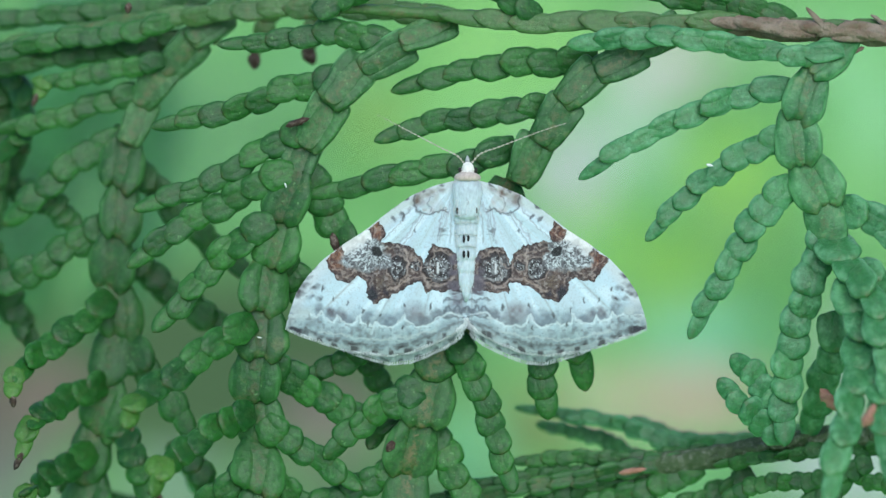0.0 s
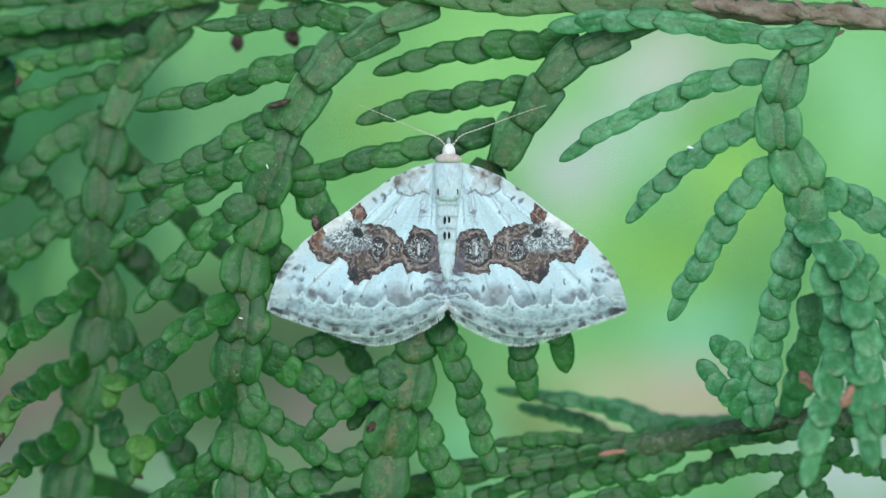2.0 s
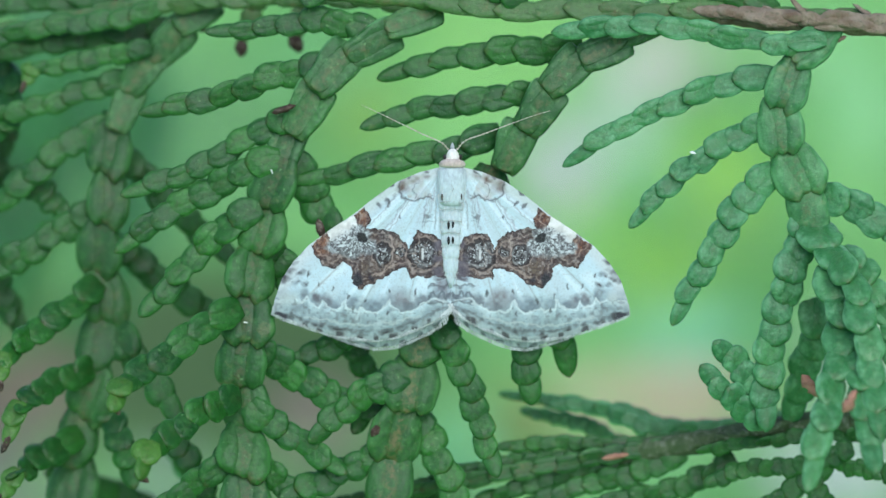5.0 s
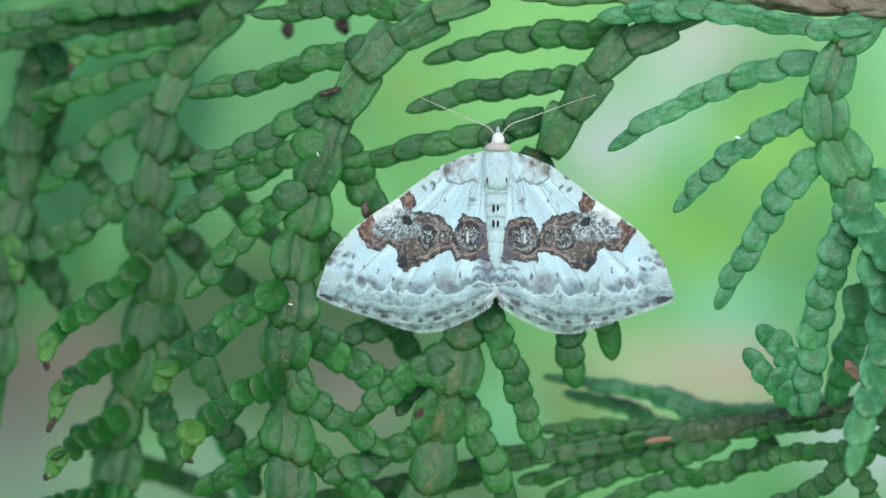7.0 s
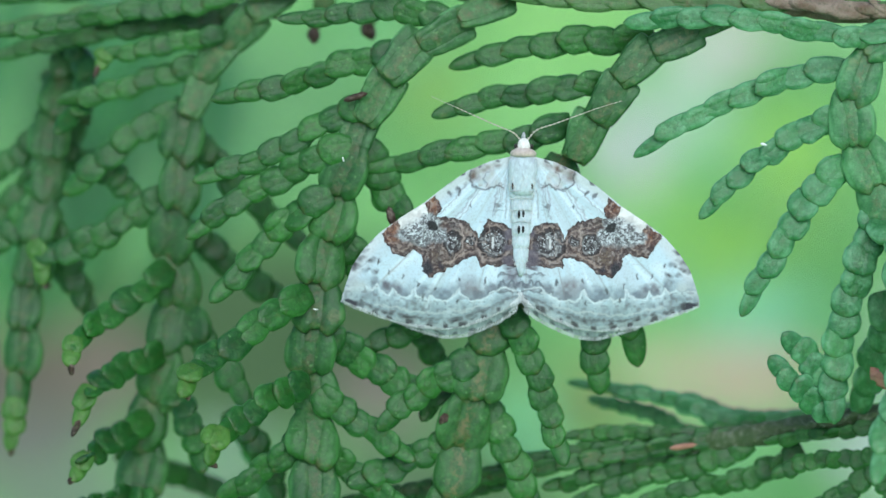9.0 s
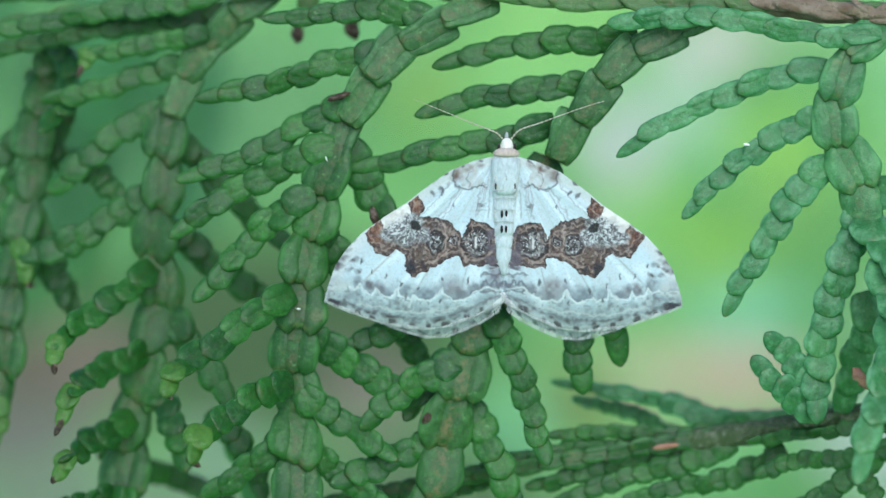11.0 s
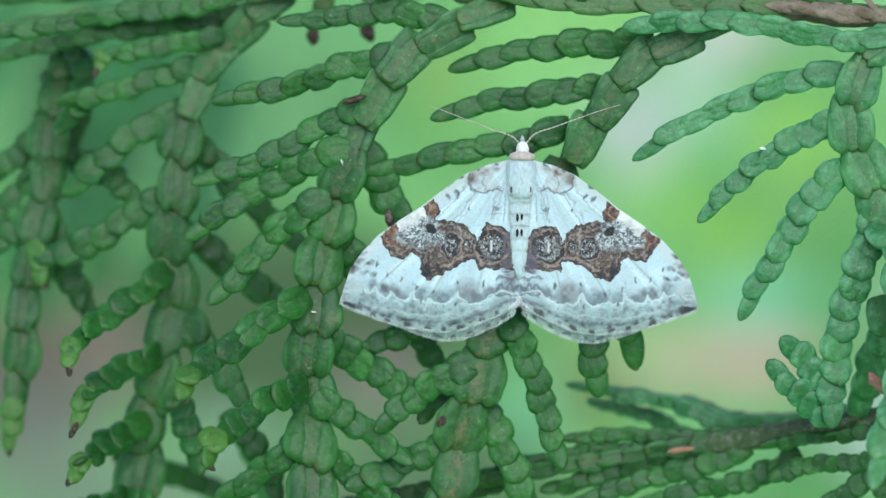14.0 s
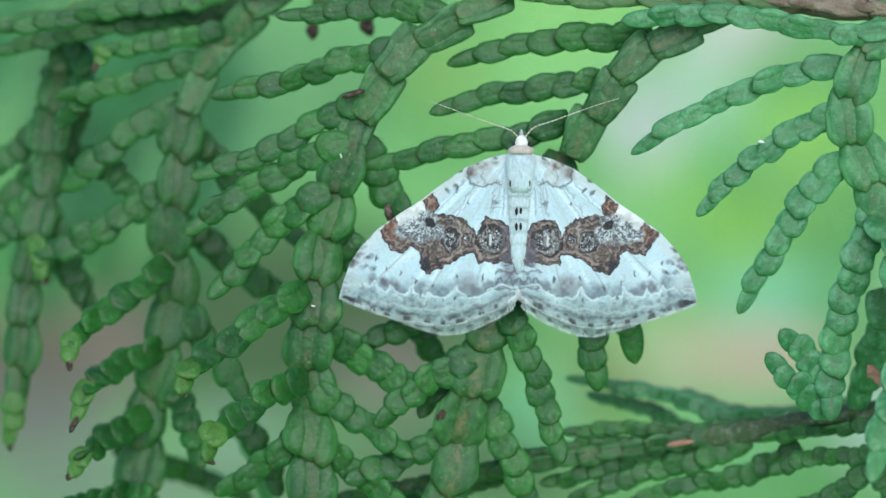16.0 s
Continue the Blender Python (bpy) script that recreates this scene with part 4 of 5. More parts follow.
part("crown", crown, bush, "crown of flat green fronds")


# ---- the moth ----
def value_noise(x, y, size, seed):
    """Smooth noise from 0 to 1 over a plane, in millimetres."""
    grid = np.random.default_rng(seed).random((256, 256))
    u, v = np.asarray(x) / size + 100, np.asarray(y) / size + 100
    i, j = np.floor(u).astype(int), np.floor(v).astype(int)
    a, b = u - i, v - j
    a, b = a * a * (3 - 2 * a), b * b * (3 - 2 * b)
    g = lambda p, q: grid[p % 256, q % 256]
    return (g(i, j) * (1 - a) + g(i + 1, j) * a) * (1 - b) + (g(i, j + 1) * (1 - a) + g(i + 1, j + 1) * a) * b


def inside(poly, x, y):
    hit = np.zeros(np.shape(x), bool)
    p = np.array(poly, float)
    for (x0, y0), (x1, y1) in zip(p, np.roll(p, -1, 0)):
        if y0 != y1:
            hit ^= ((y0 > y) != (y1 > y)) & (x < (x1 - x0) * (y - y0) / (y1 - y0) + x0)
    return hit


def near_line(line, x, y):
    """Distance to a broken line."""
    best = np.full(np.shape(x), 1e9)
    for (x0, y0), (x1, y1) in zip(line[:-1], line[1:]):
        dx, dy = x1 - x0, y1 - y0
        s = np.clip(((x - x0) * dx + (y - y0) * dy) / (dx * dx + dy * dy + 1e-12), 0, 1)
        best = np.minimum(best, np.hypot(x - x0 - s * dx, y - y0 - s * dy))
    return best


def soft(d, edge):
    return np.clip(0.5 - d / edge, 0, 1)


# outlines and markings of the right wings, in millimetres from the middle of the body (out, up)
FORE = [(0.75, 5.4), (2.52, 4.96), (4.29, 4.21), (6.07, 2.97), (7.84, 1.55), (9.61, 0.4), (11.25, -0.8), (12.49, -2.13), (13.37, -3.45), (13.95, -5.14), (14.12, -6.2), (13.15, -6.69), (11.38, -7.31), (9.61, -7.88), (7.84, -8.19), (6.07, -8.32), (4.29, -8.06), (2.52, -7.35), (1.2, -6.64), (0.04, -6.07), (-0.04, -4.78), (0.0, -3.67), (0.13, -2.57), (0.31, -1.24), (0.4, 0.53), (0.49, 3.19)]
HIND = [(0.13, -3.9), (3.41, -2.57), (7.84, -3.9), (10.49, -7.0), (9.16, -7.97), (8.06, -8.37), (7.17, -8.63), (6.07, -8.9), (4.52, -8.77), (3.41, -8.37), (1.73, -7.57), (0.4, -6.69)]
BAND_OUT = [(11.25, -0.8), (10.58, -1.68), (10.18, -2.39), (9.16, -2.57), (8.5, -2.13), (7.97, -2.57), (7.84, -3.45), (7.26, -4.25), (6.29, -3.9), (5.62, -3.45), (4.96, -3.01), (3.85, -2.57), (3.41, -2.66), (3.23, -3.59), (2.75, -3.23), (2.08, -3.45), (1.2, -3.14), (-0.13, -3.45)]
BAND_IN = [(-0.13, -0.58), (0.66, -0.71), (1.11, -0.0), (1.64, 0.09), (2.75, 0.31), (2.97, -0.35), (3.32, -1.24), (3.63, -0.58), (4.52, 0.31), (5.62, 0.53), (6.73, 0.53), (6.42, 1.2), (6.86, 2.21)]
COSTA_PALE = [(7.84, 1.55), (9.83, 0.35), (9.43, -0.71), (8.37, -0.53), (7.48, 0.18), (7.39, 0.71)]
WAVE = [(0.4, -5.14), (1.2, -4.87), (2.08, -5.36), (2.97, -5.98), (4.07, -6.07), (4.65, -5.71), (4.91, -5.22), (5.27, -5.71), (5.84, -6.07), (6.73, -5.98), (7.17, -5.67), (7.39, -6.02), (8.19, -5.8), (8.37, -5.05), (8.63, -5.67), (9.25, -5.89), (9.87, -5.71), (10.14, -5.22), (10.49, -5.71), (11.11, -5.49), (11.38, -4.87), (11.73, -5.36), (12.26, -5.09)]
BASAL = [(3.76, 4.6), (3.94, 3.85), (3.41, 2.97), (2.75, 2.75), (1.99, 3.05), (1.42, 2.66)]
WHITE_SCALE, CREAM = np.array((0.465, 0.59, 0.65)), np.array((0.51, 0.55, 0.55))
BROWN, UMBER = np.array((0.118, 0.080, 0.064)), np.array((0.045, 0.028, 0.026))
SILVER, SLATE = np.array((0.40, 0.42, 0.42)), np.array((0.075, 0.070, 0.076))
ASH_DARK = np.array((0.085, 0.082, 0.088))


def wing_colours(x, y, seed):
    """Colour of the wing scales at places out and up from the body, in millimetres."""
    k = 0.0443   # marks are set on a drawing grid of this many millimetres, the middle of the body at (823, 412)
    wx = x + 0.30 * (value_noise(x, y, 0.55, seed) - 0.5) + 0.16 * (value_noise(x, y, 0.2, seed + 1) - 0.5)
    wy = y + 0.30 * (value_noise(x, y, 0.55, seed + 2) - 0.5) + 0.16 * (value_noise(x, y, 0.2, seed + 3) - 0.5)
    fine, mid, big = value_noise(x, y, 0.09, seed + 4), value_noise(x, y, 0.3, seed + 5), value_noise(x, y, 1.4, seed + 6)
    col = np.ones((*np.shape(x), 3)) * WHITE_SCALE

    def lay(mask, c):
        nonlocal col
        col = col * (1 - mask[..., None]) + c * mask[..., None]

    # fine streaks that run out from the wing's root, along the veins
    ax, ay = x - 0.6, y - 5.6
    angle, reach = np.arctan2(ax, -ay), np.hypot(ax, ay)
    streak = value_noise(angle * 22, reach * 0.35, 0.8, seed + 7)
    lay(0.25 * np.clip((streak - 0.52) * 4, 0, 1), SILVER * 1.0)
    lay(0.5 * np.clip((0.42 - streak) * 4, 0, 1), np.array((0.66, 0.75, 0.80)))
    veins = np.abs(np.sin(angle * 11.5 + 0.25))
    lay((0.35 + 0.4 * (y < -2)) * np.clip(1 - veins / 0.12, 0, 1) * np.clip(reach / 3, 0, 1) * (0.5 + 0.7 * mid), SILVER * 0.72)
    lay(0.35 * np.clip((fine - 0.62) * 3, 0, 1) * (0.4 + mid), SILVER)
    # cream front edge
    edge = near_line(FORE[:11], x, y)
    lay(0.75 * soft(edge - 0.75, 0.6), CREAM)
    def blob(cx, cy, rx, ry, c, much=1.0, blur=0.5, turn=0.0, warp=True):
        px, py = (wx, wy) if warp else (x, y)
        u, v = px / k + 823 - cx, 412 - py / k - cy
        q = np.hypot((u * math.cos(turn) + v * math.sin(turn)) / rx, (v * math.cos(turn) - u * math.sin(turn)) / ry)
        lay(np.clip(much * soft(q - 1 + blur * 0.3, blur), 0, 1), np.array(c))
        return q

    def stroke(points, wide, c, much=1.0, blur=0.10):
        line = [((px - 823) * k, (412 - py) * k) for px, py in points]
        lay(np.clip(much * soft(near_line(line, wx, wy) - wide, blur), 0, 1), np.array(c))

    # basal patch, its dark border, short bars on the front edge
    ruddy, dusk, plum = (0.115, 0.070, 0.055), (0.048, 0.042, 0.050), (0.032, 0.028, 0.042)
    lay(0.5 * inside([FORE[1], FORE[2], *BASAL], wx, wy) * (0.3 + mid), np.array((0.36, 0.31, 0.28)))
    blob(910, 326, 13, 15, ruddy, 0.95 * (0.6 + 0.5 * mid), 0.9)
    blob(890, 312, 11, 9, ruddy, 0.8 * (0.4 + mid), 0.9)
    blob(868, 308, 9, 8, ruddy, 0.7 * (0.4 + mid), 0.9)
    stroke([(918, 318), (912, 342), (900, 350), (884, 350), (872, 342), (858, 347)], 0.07, dusk, 0.85, 0.14)
    stroke([(886, 345), (892, 330), (884, 318)], 0.05, dusk, 0.6, 0.12)
    stroke([(866, 336), (868, 344), (858, 340)], 0.05, dusk, 0.7, 0.12)
    for cx, cy, rx, ry in ((952, 336, 10, 5), (938, 352, 5, 6), (964, 345, 5, 4), (900, 308, 6, 4), (866, 299, 6, 3)):
        blob(cx, cy, rx, ry, dusk, 0.8, 0.8, 0.6)
    blob(866, 380, 7, 4, dusk, 0.75, 0.9)
    for a in ((852, 330, 862, 372), (868, 345, 874, 400), (905, 350, 945, 408)):
        stroke([a[:2], a[2:]], 0.05, (0.20, 0.17, 0.20), 0.6, 0.16)
    stroke([(858, 376), (872, 378), (873, 386), (858, 388)], 0.04, dusk, 0.5, 0.1)
    for a in ((862, 350, 870, 395), (900, 352, 935, 405), (920, 340, 975, 400), (850, 350, 852, 400)):
        stroke([a[:2], a[2:]], 0.04, SILVER * 0.55, 0.8, 0.12)
    # the dark middle band
    band = inside([*BAND_OUT, *BAND_IN], wx, wy)
    rim = np.minimum(near_line(BAND_OUT, wx, wy), near_line(BAND_IN, wx, wy))
    lay(1.0 * band, BROWN)
    lay(0.5 * band * np.clip((mid - 0.45) * 3, 0, 1), BROWN * 1.5)
    rust, rosy, ochre, ash = (0.158, 0.084, 0.058), (0.165, 0.116, 0.104), (0.130, 0.094, 0.062), (0.085, 0.080, 0.080)
    grit = np.clip((value_noise(x, y, 0.13, seed + 9) - 0.42) * 5, 0, 1)
    for cx, cy, rx, ry, c, much in ((924, 428, 11, 26, rosy, 0.85), (903, 462, 16, 9, rosy, 0.8), (1040, 450, 16, 8, rosy, 0.6), (948, 480, 18, 8, rosy, 0.7), (873, 480, 30, 8, rosy, 0.7), (873, 413, 24, 7, rosy, 0.6),
                                    (975, 471, 17, 18, ochre, 0.95), (1000, 462, 16, 9, rosy, 0.6), (950, 408, 26, 7, ash, 0.7), (944, 432, 17, 22, ash, 0.85)):
        blob(cx, cy, rx, ry, c, band * much * (0.55 + 0.6 * mid), 0.7)
    for cx, cy, rx, ry in ((982, 376, 20, 20), (1058, 430, 22, 20)):
        blob(cx, cy, rx, ry, rust, band * 0.95, 0.5)
    blob(984, 362, 8, 5, (0.06, 0.035, 0.03), band * 0.7, 0.8)
    lay(0.55 * band * np.clip((value_noise(x, y, 0.5, seed + 18) - 0.50) * 4, 0, 1), SLATE)
    lay(0.62 * band * grit, UMBER * 1.5)
    lay(0.5 * band * np.clip((value_noise(x, y, 0.16, seed + 17) - 0.66) * 7, 0, 1), np.array((0.30, 0.25, 0.22)))
    for cx, cy, rx, ry in ((873, 446, 26, 27), (946, 446, 17, 19), (915, 442, 9, 9)):
        q = np.hypot((wx - (cx - 823) * k) / (rx * k), (wy + (cy - 412) * k) / (ry * k))
        swirl = np.sin(8.0 * q + 4.4 * mid + 1.6 * big + 1.0 * np.arctan2(wy + (cy - 412) * k, wx - (cx - 823) * k))
        lay(band * soft(q - 1, 0.25), SLATE * 0.85)
        lay(band * soft(q - 0.90, 0.2) * np.clip(swirl * 2.0 - 0.8, 0, 1) * 0.55, SILVER * 0.62)
        lay(band * soft(q - 0.95, 0.2) * np.clip(-swirl * 2.2 - 0.9, 0, 1) * 0.8, UMBER * 0.8)
        lay(band * soft(q - 0.80, 0.3) * np.clip((fine - 0.70) * 7, 0, 1) * 0.8, np.array((0.52, 0.57, 0.60)))
        lay(band * soft(np.abs(q - 1.0) - 0.07, 0.14) * 0.85, UMBER * 0.7)
        lay(band * soft(np.abs(q - 1.17) - 0.05, 0.12) * 0.55 * (0.3 + mid), np.array((0.33, 0.24, 0.20)))
    lay(band * soft(np.abs(x / k + 823 - 874) / 3.5 - 0.5, 0.8) * soft(np.abs(y / k + 34) / 12 - 0.8, 0.4) * 0.85, SILVER * 1.35)
    lines = np.sin(rim * 12 + 5 * mid)
    lay(0.5 * band * np.clip(lines * 2 - 1, 0, 1) * soft(rim - 0.9, 0.4), np.array((0.30, 0.22, 0.18)))
    lay(0.6 * band * np.clip(-lines * 2 - 0.9, 0, 1) * soft(rim - 0.9, 0.4), UMBER)
    stroke([(925, 462), (936, 472), (952, 480), (966, 488)], 0.05, (0.34, 0.24, 0.18), 0.7, 0.14)
    stroke([(931, 412), (927, 430), (929, 448)], 0.05, (0.40, 0.30, 0.25), 0.7, 0.12)
    stroke([(1046, 418), (1040, 432), (1044, 444)], 0.06, (0.36, 0.24, 0.18), 0.6, 0.12)
    # the pale gap on the front edge, and under it a silver veil round the discal spot, broken by dark flecks that run out from the spot
    lay((0.6 + 0.4 * mid) * inside(COSTA_PALE, wx, wy), np.array((0.60, 0.625, 0.59)))
    rays = 0.6 * value_noise(np.arctan2(wy + 5 * k, wx - 162 * k) * 6, 1.5 * np.hypot(wx - 162 * k, wy + 5 * k), 0.42, seed + 10) + 0.4 * fine
    veil = np.zeros(np.shape(x))
    for cx, cy, rx, ry in ((1003, 428, 38, 26), (972, 434, 16, 18), (1026, 434, 22, 15), (988, 408, 22, 12)):
        q = np.hypot((wx - (cx - 823) * k) / (rx * k), (wy + (cy - 412) * k) / (ry * k))
        veil = np.maximum(veil, soft(q - 0.85, 0.4))
    veil = veil * (band | inside(COSTA_PALE, x, y)) * (near_line(BAND_OUT, x, y) > 0.35)
    lay(veil * 0.80, np.array((0.25, 0.30, 0.315)))
    lay(veil * np.clip((rays - 0.52) * 5, 0, 1) * 0.62, np.array((0.53, 0.62, 0.64)))
    lay(veil * np.clip((0.46 - rays) * 7, 0, 0.85), ASH_DARK)
    lay(veil * np.clip((value_noise(x, y, 0.11, seed + 15) - 0.60) * 7, 0, 0.85), ASH_DARK * 0.8)
    lay(0.8 * band * soft(rim - 0.10, 0.12) * (0.45 + 0.5 * mid) * (1 - veil), UMBER * 0.7)
    blob(990, 492, 9, 14, plum, band, 0.6)
    blob(966, 490, 6, 7, plum, band * 0.85, 0.7)
    blob(1052, 408, 9, 4, UMBER, 0.7, 0.7, 0.6)
    blob(982, 416, 12, 7.5, (0.010, 0.011, 0.020), 1.0, 0.25, -0.7, False)
    blob(984, 420, 7, 5, (0.010, 0.011, 0.020), 1.0, 0.4, 0, False)
    warm = np.zeros(np.shape(x))
    for cx, cy in ((982, 376), (1058, 430)):
        warm = np.maximum(warm, soft(np.hypot(x - (cx - 823) * k, y + (cy - 412) * k) - 0.9, 0.6))
    lean = np.clip(col + 0.30 * (col - 0.12), 0.012, 0.7)
    lean = lean + 0.38 * (1 - warm[..., None]) * (lean.mean(-1, keepdims=True) * np.array((1.04, 0.97, 0.99)) - lean)
    col = np.where(band[..., None], lean, col)
    # inner edge of the wing beside the belly: dark bars
    lay(0.9 * soft(x - 1.30, 0.6) * (y < -0.2) * (y > -6.6) * np.clip((value_noise(0 * x, y + 0.25 * x, 0.40, seed + 11) - 0.40) * 5, 0, 1) * (0.5 + 0.6 * mid), np.array((0.12, 0.105, 0.135)))
    for cx, cy, rx, ry in ((848, 452, 9, 8), (846, 474, 12, 9), (842, 488, 13, 6), (845, 430, 6, 8)):
        blob(cx, cy, rx, ry, (0.075, 0.060, 0.078), 0.95 * (0.5 + 0.7 * mid), 0.8)
    stroke([(824, 512), (832, 524), (840, 512), (848, 520), (856, 512), (862, 524)], 0.09, dusk, 0.85, 0.16)
    stroke([(824, 534), (836, 528), (850, 532), (866, 530), (880, 534)], 0.09, dusk, 0.85, 0.16)
    stroke([(826, 500), (838, 506), (850, 498), (862, 504)], 0.07, dusk, 0.75, 0.14)
    blob(868, 524, 22, 9, dusk, 0.55 * (0.4 + mid), 0.9)
    # grey tongues between the veins, each ending on an arc of the white waved line
    d = near_line(WAVE, wx, wy)
    wave_y = np.interp(x, [p[0] for p in WAVE], [p[1] for p in WAVE])
    above, below = (y > wave_y), (y <= wave_y)
    outer = ~band & (y < -2.0)
    rose, steel = (0.100, 0.082, 0.096), (0.150, 0.182, 0.220)
    for cx, cy, rx, ry, c, much in ((912, 528, 27, 24, (0.20, 0.195, 0.215), 0.95), (898, 540, 14, 12, rose, 0.6), (960, 540, 26, 22, steel, 0.9), (1000, 532, 14, 16, steel, 0.7),
                                    (1045, 533, 14, 16, rose, 0.85), (1062, 524, 11, 14, rose, 0.95), (1030, 536, 10, 12, steel, 0.8), (1086, 516, 9, 12, dusk, 0.6), (872, 532, 18, 14, rose, 0.5)):
        blob(cx, cy, rx, ry, c, outer * above * much * (0.65 + 0.5 * mid), 0.75)
    lay(outer * above * 0.75 * np.clip(1 - (wy - wave_y) / 1.2, 0, 1) * (0.4 + 0.8 * mid), np.array(steel))
    # clouds towards the tip
    for cx, cy, rx, ry in ((1104, 462, 10, 5), (1112, 476, 13, 6), (1118, 490, 13, 8), (1094, 480, 11, 6), (1086, 500, 9, 6), (1078, 482, 4, 5), (1100, 498, 10, 5)):
        blob(cx, cy, rx, ry, SLATE * 0.85, 0.85 * (0.45 + 0.8 * mid), 0.9, 0.4)
    blob(1112, 526, 16, 15, (0.50, 0.55, 0.54), 0.6, 0.8)
    blob(1096, 540, 16, 9, steel, 0.7 * (0.4 + mid), 0.9, 0.3)
    # clouded margin: pale blue grey, a fine dark line, dashes
    lay(outer * below * np.clip((wave_y - y) / 0.8, 0.25, 0.9) * (0.5 + 0.6 * mid), np.array((0.215, 0.262, 0.292)))
    lay(outer * below * 0.40 * np.clip((value_noise(x, y, 0.22, seed + 14) - 0.62) * 6, 0, 1), SLATE * 1.5)
    stroke([(845, 545), (870, 560), (900, 572), (950, 581), (1000, 585), (1060, 571), (1110, 556)], 0.09, SLATE, 0.62 * (0.3 + mid), 0.20)
    stroke([(880, 556), (920, 566), (970, 572), (1020, 570), (1080, 556)], 0.07, (0.56, 0.62, 0.64), 0.6, 0.2)
    lay(outer * (0.45 + 0.4 * mid) * soft(d - 0.085, 0.12), np.array((0.62, 0.70, 0.73)))
    margin = near_line(FORE[10:20], wx, wy)
    lay(0.6 * soft(margin - 0.20, 0.12) * np.clip((value_noise(x, 0 * y, 0.5, seed + 16) - 0.45) * 5, 0, 1), SLATE * 1.1)
    for cx, cy, rx, ry, t in ((1118, 556, 24, 6, -0.2), (1086, 567, 12, 4, -0.25), (1060, 574, 9, 4, -0.25), (1028, 583, 13, 5, -0.2), (985, 590, 11, 5, 0), (940, 585, 11, 6, 0.2), (908, 580, 8, 4, 0.3), (872, 567, 8, 4, 0.5)):
        blob(cx, cy, rx, ry, dusk, 0.5 + 0.7 * mid, 0.9, t)
    blob(1128, 553, 13, 5, plum, 1.0, 0.6, -0.2)
    # dark checks on the very edge, with pale scales between
    tick = np.sin(x * 4.3 + 0.8 + 3.0 * (value_noise(x, 0 * y, 1.3, seed + 19) - 0.5)) * (0.5 + 0.8 * mid)
    low = (y < -5.6) & (x < 12.4)
    lay(low * 0.55 * soft(margin - 0.34, 0.16), np.array((0.42, 0.47, 0.49)))
    lay(low * 0.9 * soft(margin - 0.30, 0.22) * np.clip((tick - 0.2) * 2, 0, 1), np.array(dusk))
    lay(low * 0.5 * soft(np.abs(margin - 0.62) - 0.05, 0.16) * np.clip(0.3 + tick, 0, 1), SLATE)
    # dark checks along the front edge
    for cx, cy, rx, ry in ((911, 309, 6, 5), (930, 321, 5, 4), (946, 331, 7, 6), (953, 358, 4, 6), (970, 348, 5, 4), (1093, 439, 7, 6), (1104, 451, 5, 5), (1113, 462, 7, 6), (1127, 490, 6, 7)):
        blob(cx, cy, rx, ry, dusk, 0.9 * (0.5 + 0.7 * mid), 0.7, 0.6)
    # a row of small dark dashes
    for cx, cy in ((932, 512), (975, 530), (1008, 520), (1032, 505), (1056, 500), (885, 512), (1080, 482), (915, 380), (935, 356), (886, 516), (938, 552), (1000, 546)):
        blob(cx, cy, 2.6, 5.5, SLATE * 0.5, 0.8, 0.8)
    lay(0.10 * np.clip((fine - 0.5) * 2.5, 0, 1), SLATE)
    return np.clip(col, 0.01, 0.9)


def wing_material():
    m, n, l, b = material("wing_scales", 0.6, 0.14)
    a = n.new("ShaderNodeAttribute")
    a.attribute_name = "scales"
    p = coords(n)
    grain = noise_of(n, l, p, 0.00009, 2)
    dust = noise_of(n, l, p, 0.00030, 4, 0.7)
    c = mix(n, l, ramp(n, l, grain, 0.35, 0.8, (0, 0, 0), (0.16, 0.16, 0.16)), a.outputs["Color"], (0.30, 0.31, 0.33))
    c = mix(n, l, ramp(n, l, dust, 0.55, 0.8, (0, 0, 0), (0.08, 0.08, 0.08)), c, (0.70, 0.76, 0.79))
    l.new(c, b.inputs["Base Color"])
    bump(n, l, b, grain, 0.35, 0.00006)
    return m


WING = wing_material()


